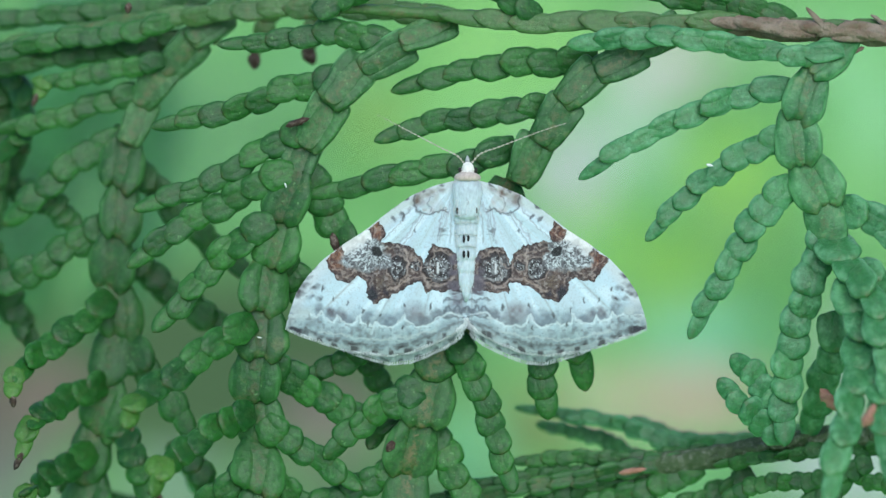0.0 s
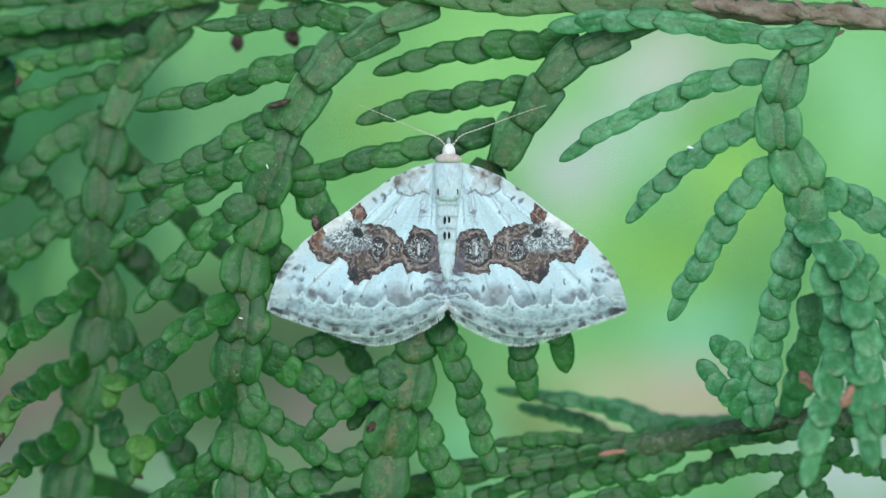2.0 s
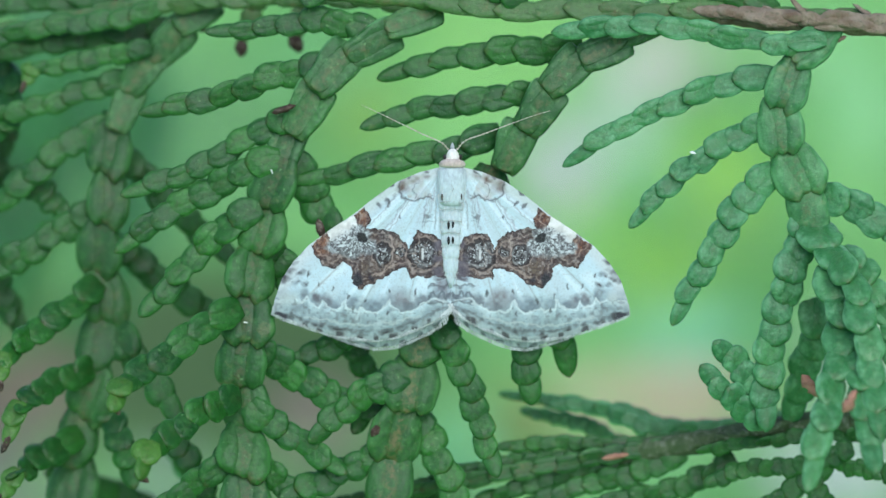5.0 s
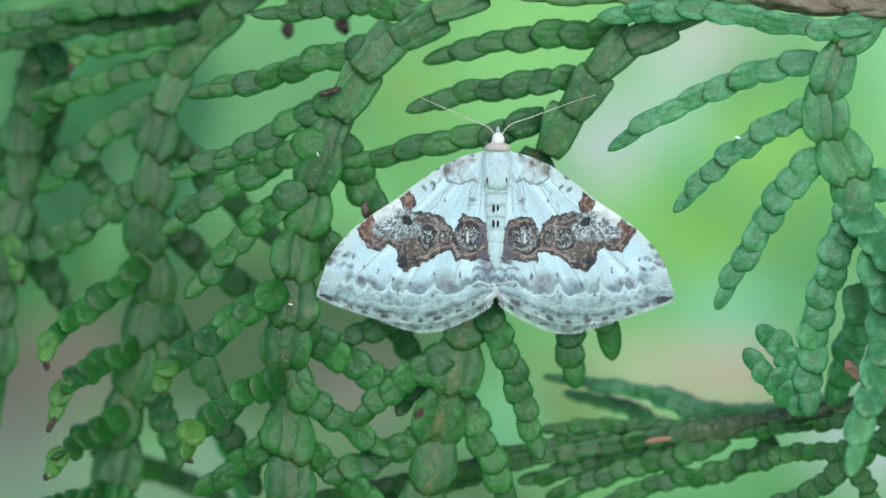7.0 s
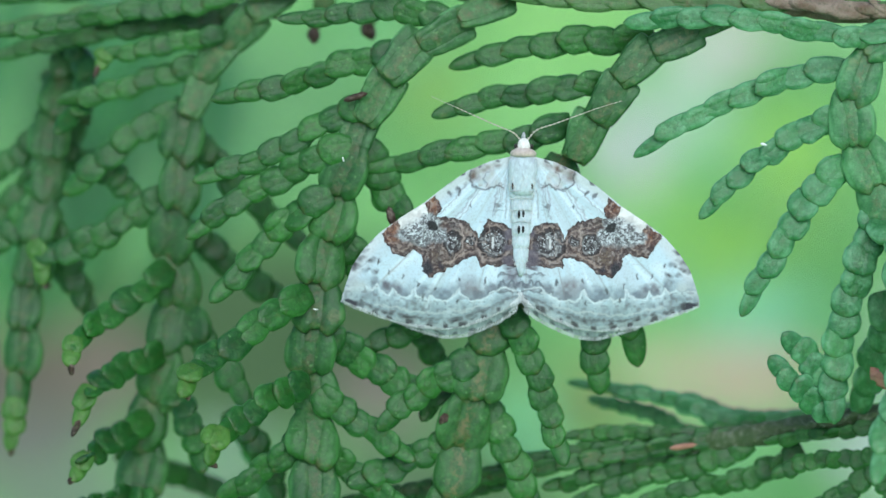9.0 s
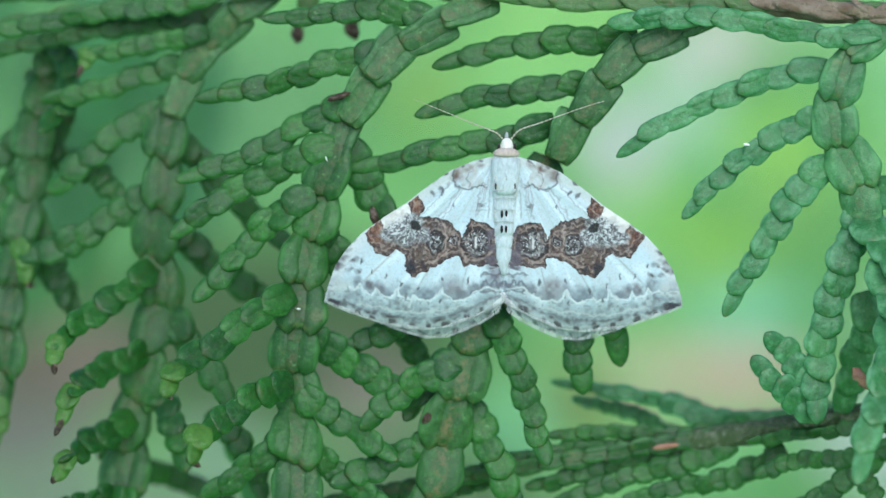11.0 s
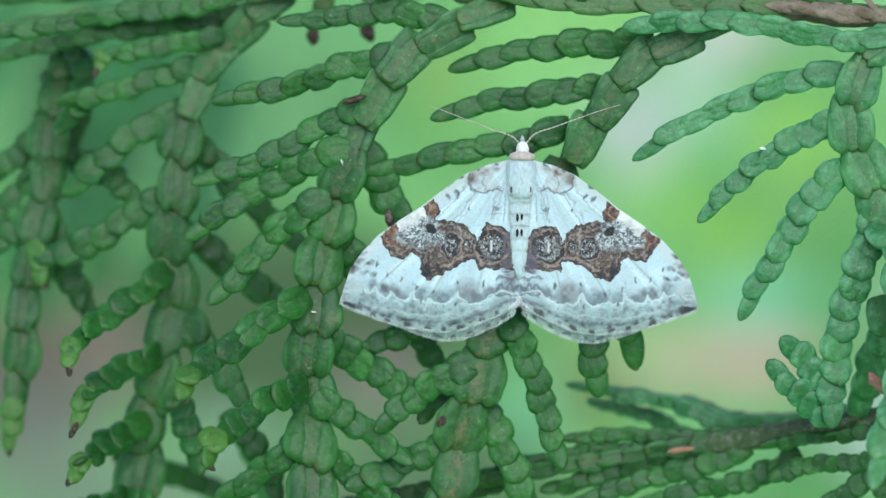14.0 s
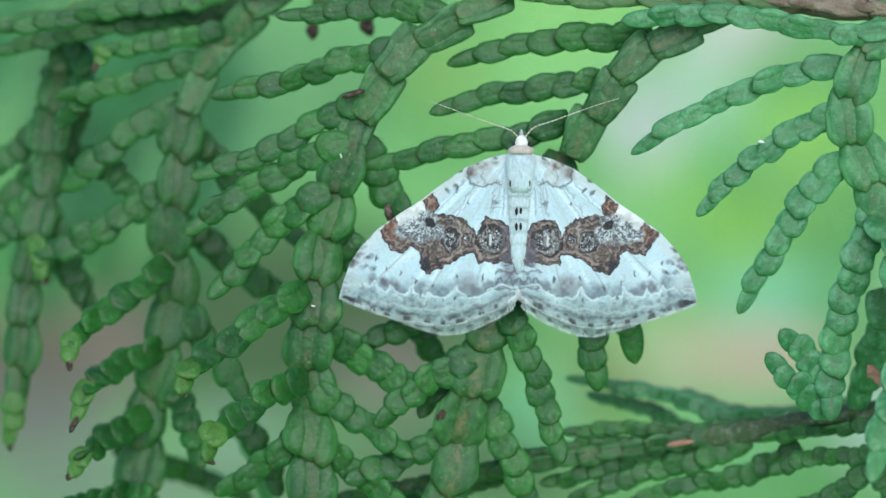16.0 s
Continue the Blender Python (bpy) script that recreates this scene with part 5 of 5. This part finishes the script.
def wing(name, outline, side, lift, seed, angles, rings, pattern=True):
    """A thin wing: a dense upper sheet that carries the pattern, an under sheet and a rim between. side: 1 or -1."""
    p = np.array(outline, float)
    c = p.mean(0) * 0.5 + np.array((p[:, 0].mean(), p[:, 1].mean())) * 0.5
    loop = np.vstack([p, p[:1]])
    run = np.concatenate([[0], np.cumsum(np.linalg.norm(np.diff(loop, axis=0), axis=1))])
    want = np.linspace(0, run[-1], angles, endpoint=False)
    edge = np.stack([np.interp(want, run, loop[:, i]) for i in (0, 1)], 1)
    for _ in range(2):
        edge = 0.25 * np.roll(edge, 1, 0) + 0.5 * edge + 0.25 * np.roll(edge, -1, 0)
    edge = c + (edge - c) * (1 + 0.004 * np.random.default_rng(seed).standard_normal((angles, 1)) * (edge[:, 1:] < -5.2))
    t = np.linspace(0.004, 1, rings) ** 0.85
    flat = (c + t[:, None, None] * (edge - c)).reshape(-1, 2)
    x, y = flat[:, 0], flat[:, 1]
    angle, reach = np.arctan2(x - 0.6, 5.6 - y), np.hypot(x - 0.6, y - 5.6)
    height = lift + 0.50 * np.exp(-(x / 4.2) ** 2) - 0.0045 * x ** 2 + 0.05 * np.sin(angle * 23) * np.clip(reach / 5, 0, 1) - 0.10 * np.exp(-((x - 0.2) / 0.9) ** 2)
    height -= 0.65 * np.clip((-y - 4.2) / 3, 0, 2) ** 2
    top = np.stack([side * x, -height, y], 1) * MM
    n = len(top)
    picks = list(range(0, rings, 6)) + ([rings - 1] if (rings - 1) % 6 else [])
    under = np.vstack([top[i * angles:(i + 1) * angles] for i in picks]) + np.array((0, 0.12, 0)) * MM
    verts = np.vstack([top, under])
    k = np.arange(angles)
    k2 = (k + 1) % angles
    faces = []

    def add(q):
        faces.extend((q if side > 0 else q[:, ::-1]).tolist())

    for i in range(rings - 1):
        add(np.stack([i * angles + k, i * angles + k2, (i + 1) * angles + k2, (i + 1) * angles + k], 1))
    last = n + (len(picks) - 1) * angles
    add(np.stack([(rings - 1) * angles + k, (rings - 1) * angles + k2, last + k2, last + k], 1))
    for i in range(len(picks) - 1):
        add(np.stack([n + (i + 1) * angles + k, n + (i + 1) * angles + k2, n + i * angles + k2, n + i * angles + k], 1))
    faces.append(list(range(angles)) if side < 0 else list(range(angles))[::-1])
    me = mesh_of(name, verts, faces, WING)
    col = np.ones((len(verts), 4))
    if pattern:
        col[:n, :3] = wing_colours(x, y, seed)
    else:
        grey = value_noise(x, y, 0.3, seed)
        rim = near_line(HIND[3:], x, y)
        col[:n, :3] = np.array((0.44, 0.50, 0.525)) - 0.16 * grey[:, None]
        hair = np.clip((value_noise(x + 0.25 * y, 0.2 * y, 0.12, seed + 2) - 0.45) * 3, 0, 1)
        col[:n, :3] *= 1 - 0.30 * hair[:, None]
        for depth, wide, much in ((0.15, 0.12, 0.75), (0.75, 0.06, 0.5)):
            checks = np.clip((np.sin(x * 4.6 + 9 * depth + 2.5 * grey) * (0.4 + grey) - 0.15) * 2.5, 0, 1) * soft(np.abs(rim + 0.3 * (grey - 0.5) - depth) - wide, 0.2)
            col[:n, :3] *= 1 - much * checks[:, None]
    col[n:, :3] = 0.6
    data = me.attributes.new("scales", "FLOAT_COLOR", "POINT")
    data.data.foreach_set("color", col.astype(np.float32).ravel())
    return me, edge, lambda ex, ey: lift - 0.0045 * ex ** 2 + 0.50 * math.exp(-(ex / 4.2) ** 2) - 0.65 * max(0, (-ey - 4.2) / 3) ** 2


def fringe(name, edge, side, height, mat, seed, count, long):
    """Fine hair scales that stand off the hind edge of a wing."""
    rng = np.random.default_rng(seed)
    low = [e for e in edge if e[1] < -5.6]
    verts, faces = [], []
    for _ in range(count):
        e = low[int(rng.integers(len(low)))]
        out = np.array((e[0] - 6.0 + rng.normal(0, 3.0), e[1] + 1.0))
        out = np.array((out[0] * 0.35, out[1]))
        out /= np.linalg.norm(out)
        r = long * (0.5 + 0.6 * rng.random())
        h = height(e[0], e[1]) - 0.03
        across = np.array((-out[1], out[0])) * 0.036
        a, b, tipp = e - out * 0.3 + across, e - out * 0.3 - across, e + out * r
        i = len(verts)
        for q, dz in ((a, 0), (b, 0), (tipp, 0.05 * rng.standard_normal())):
            verts.append((side * q[0] * MM, (-h + dz) * MM, q[1] * MM))
        faces.append((i, i + 1, i + 2) if side < 0 else (i, i + 2, i + 1))
    me = mesh_of(name, verts, faces, mat, False)
    me.materials.append(FRINGE_DARK)
    me.polygons.foreach_set("material_index", [int(math.sin(verts[f[2]][0] / MM * 4.6) > 0.45) for f in faces])
    return me


def fur_material(name, a, b_, c_):
    m, n, l, b = material(name, 0.75, 0.2)
    p = coords(n)
    map_ = n.new("ShaderNodeMapping")
    map_.inputs["Scale"].default_value = (1, 1, 0.35)
    l.new(p, map_.inputs["Vector"])
    hair = noise_of(n, l, map_.outputs["Vector"], 0.00016, 3)
    big = noise_of(n, l, p, 0.0009, 3)
    c = mix(n, l, ramp(n, l, hair, 0.35, 0.7), a, b_)
    c = mix(n, l, ramp(n, l, big, 0.55, 0.72, (0, 0, 0), (0.6, 0.6, 0.6)), c, c_)
    l.new(c, b.inputs["Base Color"])
    b.inputs["Sheen Weight"].default_value = 0.4
    bump(n, l, b, hair, 0.7, 0.00015)
    return m


FUR = fur_material("pale_fur", (0.53, 0.63, 0.67), (0.40, 0.47, 0.51), (0.30, 0.33, 0.38))
COLLAR = fur_material("pinkish_collar", (0.55, 0.46, 0.40), (0.40, 0.33, 0.29), (0.62, 0.58, 0.54))
HEAD = fur_material("white_fur", (0.80, 0.79, 0.74), (0.66, 0.64, 0.60), (0.70, 0.70, 0.68))
FRINGE = rough_material("fringe_scales", (0.58, 0.63, 0.63), (0.46, 0.50, 0.50), (0.62, 0.66, 0.66), 0.0006, 0.0001)
FRINGE_DARK = rough_material("dark_fringe_scales", (0.34, 0.36, 0.37), (0.40, 0.42, 0.43), (0.46, 0.48, 0.49), 0.0006, 0.0001)
BLACK = rough_material("black_scales", (0.015, 0.015, 0.018), (0.03, 0.03, 0.03), (0.04, 0.04, 0.04), 0.0003, 0.0001)
EYE_MAT = rough_material("dark_eye", (0.02, 0.02, 0.02), (0.04, 0.035, 0.03), (0.03, 0.03, 0.03), 0.0003, 0.0001, 0.3)
ANTENNA = rough_material("antenna_scales", (0.62, 0.58, 0.50), (0.42, 0.36, 0.30), (0.16, 0.12, 0.10), 0.00012, 0.00005)


def lathe(name, profile, mat, squash=0.8, wobble=0.03, around=28, seed=0):
    """A body part turned round the up axis; profile: (height, radius) in millimetres."""
    rng = np.random.default_rng(seed)
    verts, faces = [], []
    for z, r in profile:
        for k in range(around):
            a = 2 * math.pi * k / around
            q = r * (1 + wobble * rng.standard_normal())
            verts.append((q * math.cos(a) * MM, q * math.sin(a) * squash * MM, z * MM))
    m = len(profile)
    for i in range(m - 1):
        for k in range(around):
            k2 = (k + 1) % around
            faces.append((i * around + k2, i * around + k, (i + 1) * around + k, (i + 1) * around + k2))
    faces += [tuple(range(around)), tuple(reversed(range((m - 1) * around, m * around)))]
    return mesh_of(name, verts, faces, mat)


moth = thing("moth", "small white moth with brown wavy band, wings spread flat", "moth", at=(1.86, -0.3, -0.0))
tagged(moth, kind="thing")
for side, name in ((1, "right"), (-1, "left")):
    me, edge, height = wing("forewing", FORE, side, 0.25, 40 + side, 800, 230)
    part("forewing", me, moth, "white forewing with brown scalloped middle band")
    part("wing_fringe", fringe("wing_fringe", edge, side, height, FRINGE, 7 + side, 2600, 0.20), moth, "pale hair fringe")
    me, edge, height = wing("hindwing", HIND, side, -0.12, 60 + side, 200, 50, False)
    part("hindwing", me, moth, "pale grey hindwing edge")
    part("wing_fringe", fringe("wing_fringe", edge, side, height, FRINGE, 17 + side, 2600, 0.34), moth, "pale hair fringe")

BACK = -0.95   # the body's axis stands this far before the wing roots
prof = [(5.60, 0.40), (5.45, 0.80), (5.1, 1.08), (4.5, 1.16), (3.8, 1.08), (3.2, 1.0), (2.7, 0.94), (2.3, 0.70)]
part("thorax", lathe("thorax", prof, FUR, 0.55, 0.035, seed=1), moth, "furry blue-white thorax", Matrix.Translation((0.02 * MM, BACK * MM, 0)))
prof = []
for i in range(6):
    z0, r0 = 2.95 - 0.95 * i, 0.98 - 0.075 * i
    prof += [(z0, r0 * 0.90), (z0 - 0.22, r0), (z0 - 0.70, r0 * 0.98), (z0 - 0.92, r0 * 0.91)]
prof += [(-2.95, 0.42), (-3.5, 0.30), (-4.1, 0.12)]
part("abdomen", lathe("abdomen", prof, FUR, 0.48, 0.02, seed=2), moth, "segmented white abdomen", Matrix.Translation((-0.05 * MM, (BACK + 0.25) * MM, 0)))
dot = ovoid("spot", BLACK, 9, 1, 0.55, 0.05)
for z in (0.55, -0.65):
    for sx in (-1, 1):
        m = Matrix.Translation(((sx * 0.17 - 0.06) * MM, (BACK - 0.14) * MM, (z + 0.55) * MM)) @ pose(0, 0, 0, 0, 90, 0) @ pose(0, 0, 0, 0, 0, sx * 14)
        part("spot", dot, moth, "black abdominal spot", m @ Matrix.Diagonal((0.66 * MM, 0.66 * MM, 0.40 * MM, 1)))
prof = [(5.30, 0.80), (5.42, 1.02), (5.62, 1.04), (5.82, 0.86), (6.0, 0.50)]
part("collar", lathe("collar", prof, COLLAR, 0.8, 0.04, seed=3), moth, "pinkish grey collar", Matrix.Translation((0.04 * MM, BACK * MM, 0)))
prof = [(5.85, 0.30), (6.0, 0.42), (6.2, 0.47), (6.45, 0.43), (6.66, 0.32), (6.80, 0.15)]
part("head", lathe("head", prof, HEAD, 0.9, 0.05, seed=4), moth, "white furry head", Matrix.Translation((0.08 * MM, BACK * MM, 0)))
prof = [(6.80, 0.16), (6.98, 0.17), (7.12, 0.12), (7.28, 0.04)]
part("palps", lathe("palps", prof, FRINGE_DARK, 0.8, 0.08, seed=5), moth, "short grey palps", Matrix.Translation((0.05 * MM, (BACK + 0.1) * MM, 0)))
seam = [(1.02 * math.sin(a), -0.50 * math.cos(a), 0.05 * math.cos(3 * a)) for a in np.linspace(-1.2, 1.2, 17)]
for z, wide, thick in ((2.62, 0.96, 0.028), (2.02, 0.96, 0.022), (1.10, 0.89, 0.022), (0.18, 0.82, 0.020)):
    part("seam", tube("seam", [((wide * x - 0.04) * MM, (BACK + 0.06 * (z < 2.5) + 0.99 * wide * y) * MM, (z + q) * MM) for x, y, q in seam], [thick * MM] * 17, FRINGE_DARK, 6), moth, "grey seam between body segments")
part("streak", tube("streak", [((0.05 + 0.09 * math.sin(9 * q)) * MM, (BACK - 0.585) * MM, (3.45 + q) * MM) for q in np.linspace(0, 1.3, 14)], [0.030 * MM] * 14, FRINGE_DARK, 6), moth, "dark streak down the thorax")
mark = ovoid("spot", BUD, 12, 1, 0.7, 0.1)
for sx in (-1, 1):
    part("spot", mark, moth, "dark thorax tuft", Matrix.Translation((sx * 0.76 * MM, (BACK - 0.42) * MM, 3.25 * MM)) @ pose(0, 0, 0, 0, 90, 0) @ pose(0, 0, 0, 0, 0, sx * 25) @ Matrix.Diagonal((0.60 * MM, 0.30 * MM, 0.2 * MM, 1)))
eye = ovoid("eye", EYE_MAT, 2, 1, 0.9, 0.02)
for sx in (-1, 1):
    part("eye", eye, moth, "dark round eye", Matrix.Translation(((0.08 + sx * 0.50) * MM, (BACK + 0.15) * MM, 6.15 * MM)) @ Matrix.Diagonal((sx * 0.32 * MM, 0.5 * MM, 0.5 * MM, 1)) @ Matrix.Translation((-0.1, 0, 0)))


def tufts(name, mat, seed, count, z0, z1, r0, r1, long, squash):
    """Short hairs that stand off the body."""
    rng = np.random.default_rng(seed)
    verts, faces = [], []
    for _ in range(count):
        s = rng.random()
        z, r = z0 + (z1 - z0) * s, r0 + (r1 - r0) * s
        a = math.pi + math.pi * rng.random()
        p = np.array((r * math.cos(a), r * math.sin(a) * squash, z))
        way = np.array((math.cos(a) * 0.75, math.sin(a) * 0.25, -1.0 + 0.3 * rng.standard_normal()))
        way /= np.linalg.norm(way)
        across = np.cross(way, (0, 1, 0.1)) * 0.035
        i = len(verts)
        verts += [tuple((p + across) * MM), tuple((p - across) * MM), tuple((p + way * long * (0.5 + rng.random())) * MM)]
        faces.append((i, i + 1, i + 2))
    return mesh_of(name, verts, faces, mat, False)


part("thorax_hair", tufts("thorax_hair", FRINGE, 5, 170, 5.4, 2.6, 0.95, 1.05, 0.24, 0.56), moth, "fine pale hair", Matrix.Translation((0, BACK * MM, 0)))
part("head_hair", tufts("head_hair", HEAD, 8, 260, 6.7, 5.95, 0.30, 0.46, 0.16, 0.9), moth, "white head hair", Matrix.Translation((0.08 * MM, BACK * MM, 0)))
part("abdomen_hair", tufts("abdomen_hair", FRINGE, 6, 420, 2.6, -3.4, 0.98, 0.40, 0.18, 0.50), moth, "fine pale hair", Matrix.Translation((-0.05 * MM, (BACK + 0.25) * MM, 0)))


def antenna_mesh(points, seed):
    line = curve_through(points, 90)
    radii = [(0.064 - 0.046 * i / 90) * (1.35 if i % 4 < 2 else 0.55) * MM for i in range(91)]
    return tube("antenna", line * MM, radii, ANTENNA, 6)


# hinge at the brow; places in millimetres from there
antenna_left = part("antenna", antenna_mesh([(0, 0, 0), (-0.55, -0.5, 0.50), (-1.90, -1.1, 1.05), (-3.2, -1.5, 1.62), (-5.0, -1.9, 2.42), (-6.9, -2.2, 3.25)], 1), moth, "thin beaded antenna",
                    Matrix.Translation((-0.28 * MM, (BACK - 0.1) * MM, 6.75 * MM)))
antenna_right = part("antenna", antenna_mesh([(0, 0, 0), (0.70, -0.4, 0.72), (2.05, -0.8, 1.20), (3.8, -1.0, 1.86), (5.6, -1.2, 2.52), (7.3, -1.4, 3.05)], 2), moth, "thin beaded antenna",
                     Matrix.Translation((0.40 * MM, (BACK - 0.1) * MM, 6.72 * MM)))


# ---- what lies behind: lawn, bare earth, herbs ----
PATCHES = []


def patch(x, y, rx, ry, colour, much, bare=False):
    """A patch on the ground: centre and half axes, colour, amount; nothing grows on a bare one."""
    PATCHES.append((x, y, rx, ry, colour, much, bare))


# darker green and grey-green patches, most of them on the left
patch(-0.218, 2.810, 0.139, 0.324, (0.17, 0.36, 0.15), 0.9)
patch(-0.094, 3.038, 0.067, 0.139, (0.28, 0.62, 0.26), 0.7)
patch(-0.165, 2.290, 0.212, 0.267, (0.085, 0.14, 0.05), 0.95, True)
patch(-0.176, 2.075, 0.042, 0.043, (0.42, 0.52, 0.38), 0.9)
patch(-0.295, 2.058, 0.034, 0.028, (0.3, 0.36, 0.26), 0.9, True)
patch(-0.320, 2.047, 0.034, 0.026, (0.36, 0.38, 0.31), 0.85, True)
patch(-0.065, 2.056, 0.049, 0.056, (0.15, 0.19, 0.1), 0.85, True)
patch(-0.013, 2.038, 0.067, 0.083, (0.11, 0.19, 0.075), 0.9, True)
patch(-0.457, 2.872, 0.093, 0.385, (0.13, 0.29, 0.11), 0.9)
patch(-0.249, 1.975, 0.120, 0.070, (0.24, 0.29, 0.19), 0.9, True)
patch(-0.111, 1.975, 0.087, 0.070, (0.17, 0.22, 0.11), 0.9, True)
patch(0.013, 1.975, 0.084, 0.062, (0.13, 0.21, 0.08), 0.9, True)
# bare earth
patch(-0.285, 2.225, 0.048, 0.085, (0.34, 0.225, 0.18), 0.9, True)
patch(-0.088, 2.184, 0.043, 0.072, (0.32, 0.235, 0.19), 0.9, True)
patch(-0.353, 2.194, 0.087, 0.135, (0.17, 0.125, 0.085), 0.9, True)
patch(-0.329, 2.094, 0.091, 0.087, (0.21, 0.2, 0.15), 0.9, True)
patch(0.158, 2.219, 0.092, 0.061, (0.86, 0.54, 0.40), 1, True)
# lawn; sunlight on it is put into the brighter greens
patch(0.060, 3.073, 0.103, 0.195, (0.46, 0.84, 0.22), 0.85)
patch(0.037, 2.872, 0.078, 0.143, (0.42, 0.8, 0.24), 0.85)
patch(-0.061, 2.872, 0.044, 0.175, (0.33, 0.52, 0.10), 0.85)
patch(0.169, 2.765, 0.038, 0.104, (0.5, 0.92, 0.45), 0.85)
patch(0.241, 2.721, 0.051, 0.124, (0.44, 0.78, 0.11), 0.95)
patch(0.317, 3.056, 0.046, 0.105, (0.55, 0.74, 0.42), 0.8)
patch(0.372, 2.937, 0.047, 0.264, (0.5, 0.95, 0.44), 0.9)
patch(0.334, 2.664, 0.037, 0.126, (0.36, 0.74, 0.22), 0.8)
patch(0.172, 2.478, 0.041, 0.081, (0.34, 0.64, 0.05), 0.95)
patch(0.232, 2.565, 0.036, 0.075, (0.30, 0.54, 0.11), 0.9)
patch(0.132, 2.555, 0.040, 0.080, (0.42, 0.80, 0.14), 0.85)
patch(0.188, 2.346, 0.058, 0.067, (0.40, 0.84, 0.50), 0.95)
patch(0.061, 2.173, 0.035, 0.107, (0.22, 0.25, 0.06), 0.95, True)
patch(0.022, 2.133, 0.023, 0.061, (0.32, 0.85, 0.44), 0.8)
patch(0.149, 2.066, 0.061, 0.039, (0.28, 0.6, 0.26), 0.7)
# pale whitish and pinkish patches, without grass
patch(0.273, 2.094, 0.065, 0.092, (0.74, 0.78, 0.66), 0.9, True)
patch(0.311, 2.312, 0.045, 0.124, (0.7, 0.72, 0.6), 0.75, True)
patch(0.207, 3.021, 0.055, 0.110, (0.84, 0.74, 0.62), 1, True)
patch(0.157, 2.872, 0.039, 0.151, (0.64, 0.79, 0.54), 0.9, True)
patch(0.103, 2.713, 0.033, 0.138, (0.8, 0.76, 0.7), 0.95, True)


def ground_material():
    m, n, l, b = material("garden_ground", 0.9, 0.2)
    p = world_point(n)
    broad = noise_of(n, l, p, 0.16, 3)
    small = noise_of(n, l, p, 0.02, 4, 0.7)
    c = mix(n, l, ramp(n, l, broad, 0.38, 0.62), (0.15, 0.41, 0.10), (0.34, 0.71, 0.22))
    warp = n.new("ShaderNodeVectorMath")
    warp.operation = "ADD"
    shift = n.new("ShaderNodeTexNoise")
    shift.inputs["Scale"].default_value = 9
    l.new(p, shift.inputs["Vector"])
    scaled = n.new("ShaderNodeVectorMath")
    scaled.operation = "SCALE"
    scaled.inputs["Scale"].default_value = 0.04
    l.new(shift.outputs["Color"], scaled.inputs[0])
    l.new(p, warp.inputs[0])
    l.new(scaled.outputs["Vector"], warp.inputs[1])
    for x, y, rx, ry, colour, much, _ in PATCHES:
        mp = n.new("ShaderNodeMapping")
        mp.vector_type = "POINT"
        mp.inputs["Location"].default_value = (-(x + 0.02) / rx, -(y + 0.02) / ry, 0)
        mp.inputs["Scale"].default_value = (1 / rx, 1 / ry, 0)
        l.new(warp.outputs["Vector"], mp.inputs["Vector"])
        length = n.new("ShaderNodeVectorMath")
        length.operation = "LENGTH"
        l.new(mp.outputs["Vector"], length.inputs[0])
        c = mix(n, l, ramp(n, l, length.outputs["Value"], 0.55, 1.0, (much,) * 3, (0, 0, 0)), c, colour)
    c = mix(n, l, ramp(n, l, small, 0.4, 0.8, (0, 0, 0), (0.35, 0.35, 0.35)), c, (0.06, 0.09, 0.03))
    l.new(c, b.inputs["Base Color"])
    bump(n, l, b, small, 0.6, 0.01)
    return m


size = 300.0
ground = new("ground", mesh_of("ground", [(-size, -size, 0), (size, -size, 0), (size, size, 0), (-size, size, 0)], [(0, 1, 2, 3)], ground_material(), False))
tagged(ground, "mossy garden ground with grass and bare pinkish earth", "ground", kind="structure")

GRASS = leaf_material("grass_blade", (0.18, 0.44, 0.10), (0.30, 0.60, 0.18), (0.34, 0.62, 0.26), (0.30, 0.28, 0.12), 0.7, 0.9, 0.5)


def grass():
    rng = np.random.default_rng(5)
    verts, faces = [], []
    for _ in range(5200):
        x, y = rng.uniform(-0.75, 0.75), rng.uniform(1.1, 4.2)
        if any(((x - px) / rx) ** 2 + ((y - py) / ry) ** 2 < 0.9 and bare for px, py, rx, ry, _, _, bare in PATCHES):
            continue
        h, w, a = rng.uniform(0.02, 0.06), rng.uniform(0.0012, 0.003), rng.uniform(0, 6.28)
        lean = rng.uniform(0.2, 0.9) * h
        dx, dy = math.cos(a), math.sin(a)
        i = len(verts)
        verts += [(x - dy * w, y + dx * w, 0), (x + dy * w, y - dx * w, 0), (x + dx * lean * 0.4 + dy * w, y + dy * lean * 0.4 - dx * w, h * 0.65),
                  (x + dx * lean * 0.4 - dy * w, y + dy * lean * 0.4 + dx * w, h * 0.65), (x + dx * lean, y + dy * lean, h)]
        faces += [(i, i + 1, i + 2, i + 3), (i + 3, i + 2, i + 4)]
    return mesh_of("grass", verts, faces, GRASS, False)


tagged(new("grass", grass()), "short light green grass on the garden ground", "grass", kind="stuff")


# ---- the moving feeler ----
def motions():
    """The left feeler rises slowly, with small twitches."""
    hinge = (-0.28 * MM, (BACK - 0.1) * MM, 6.75 * MM)
    rows = [(t, pose(*hinge, 0, 24.8 - a, 0)) for t, a in ((0, 21.4), (1, 24.8), (2, 25.9), (3.5, 24.7), (5, 23.4), (7.5, 25.6), (8, 25.4), (11, 27.2), (12, 28.4), (13, 27.5), (14, 28.9), (15, 29.0), (16, 29.4))]
    walk(antenna_left, [(t, Matrix(m)) for t, m in rows])


motions()
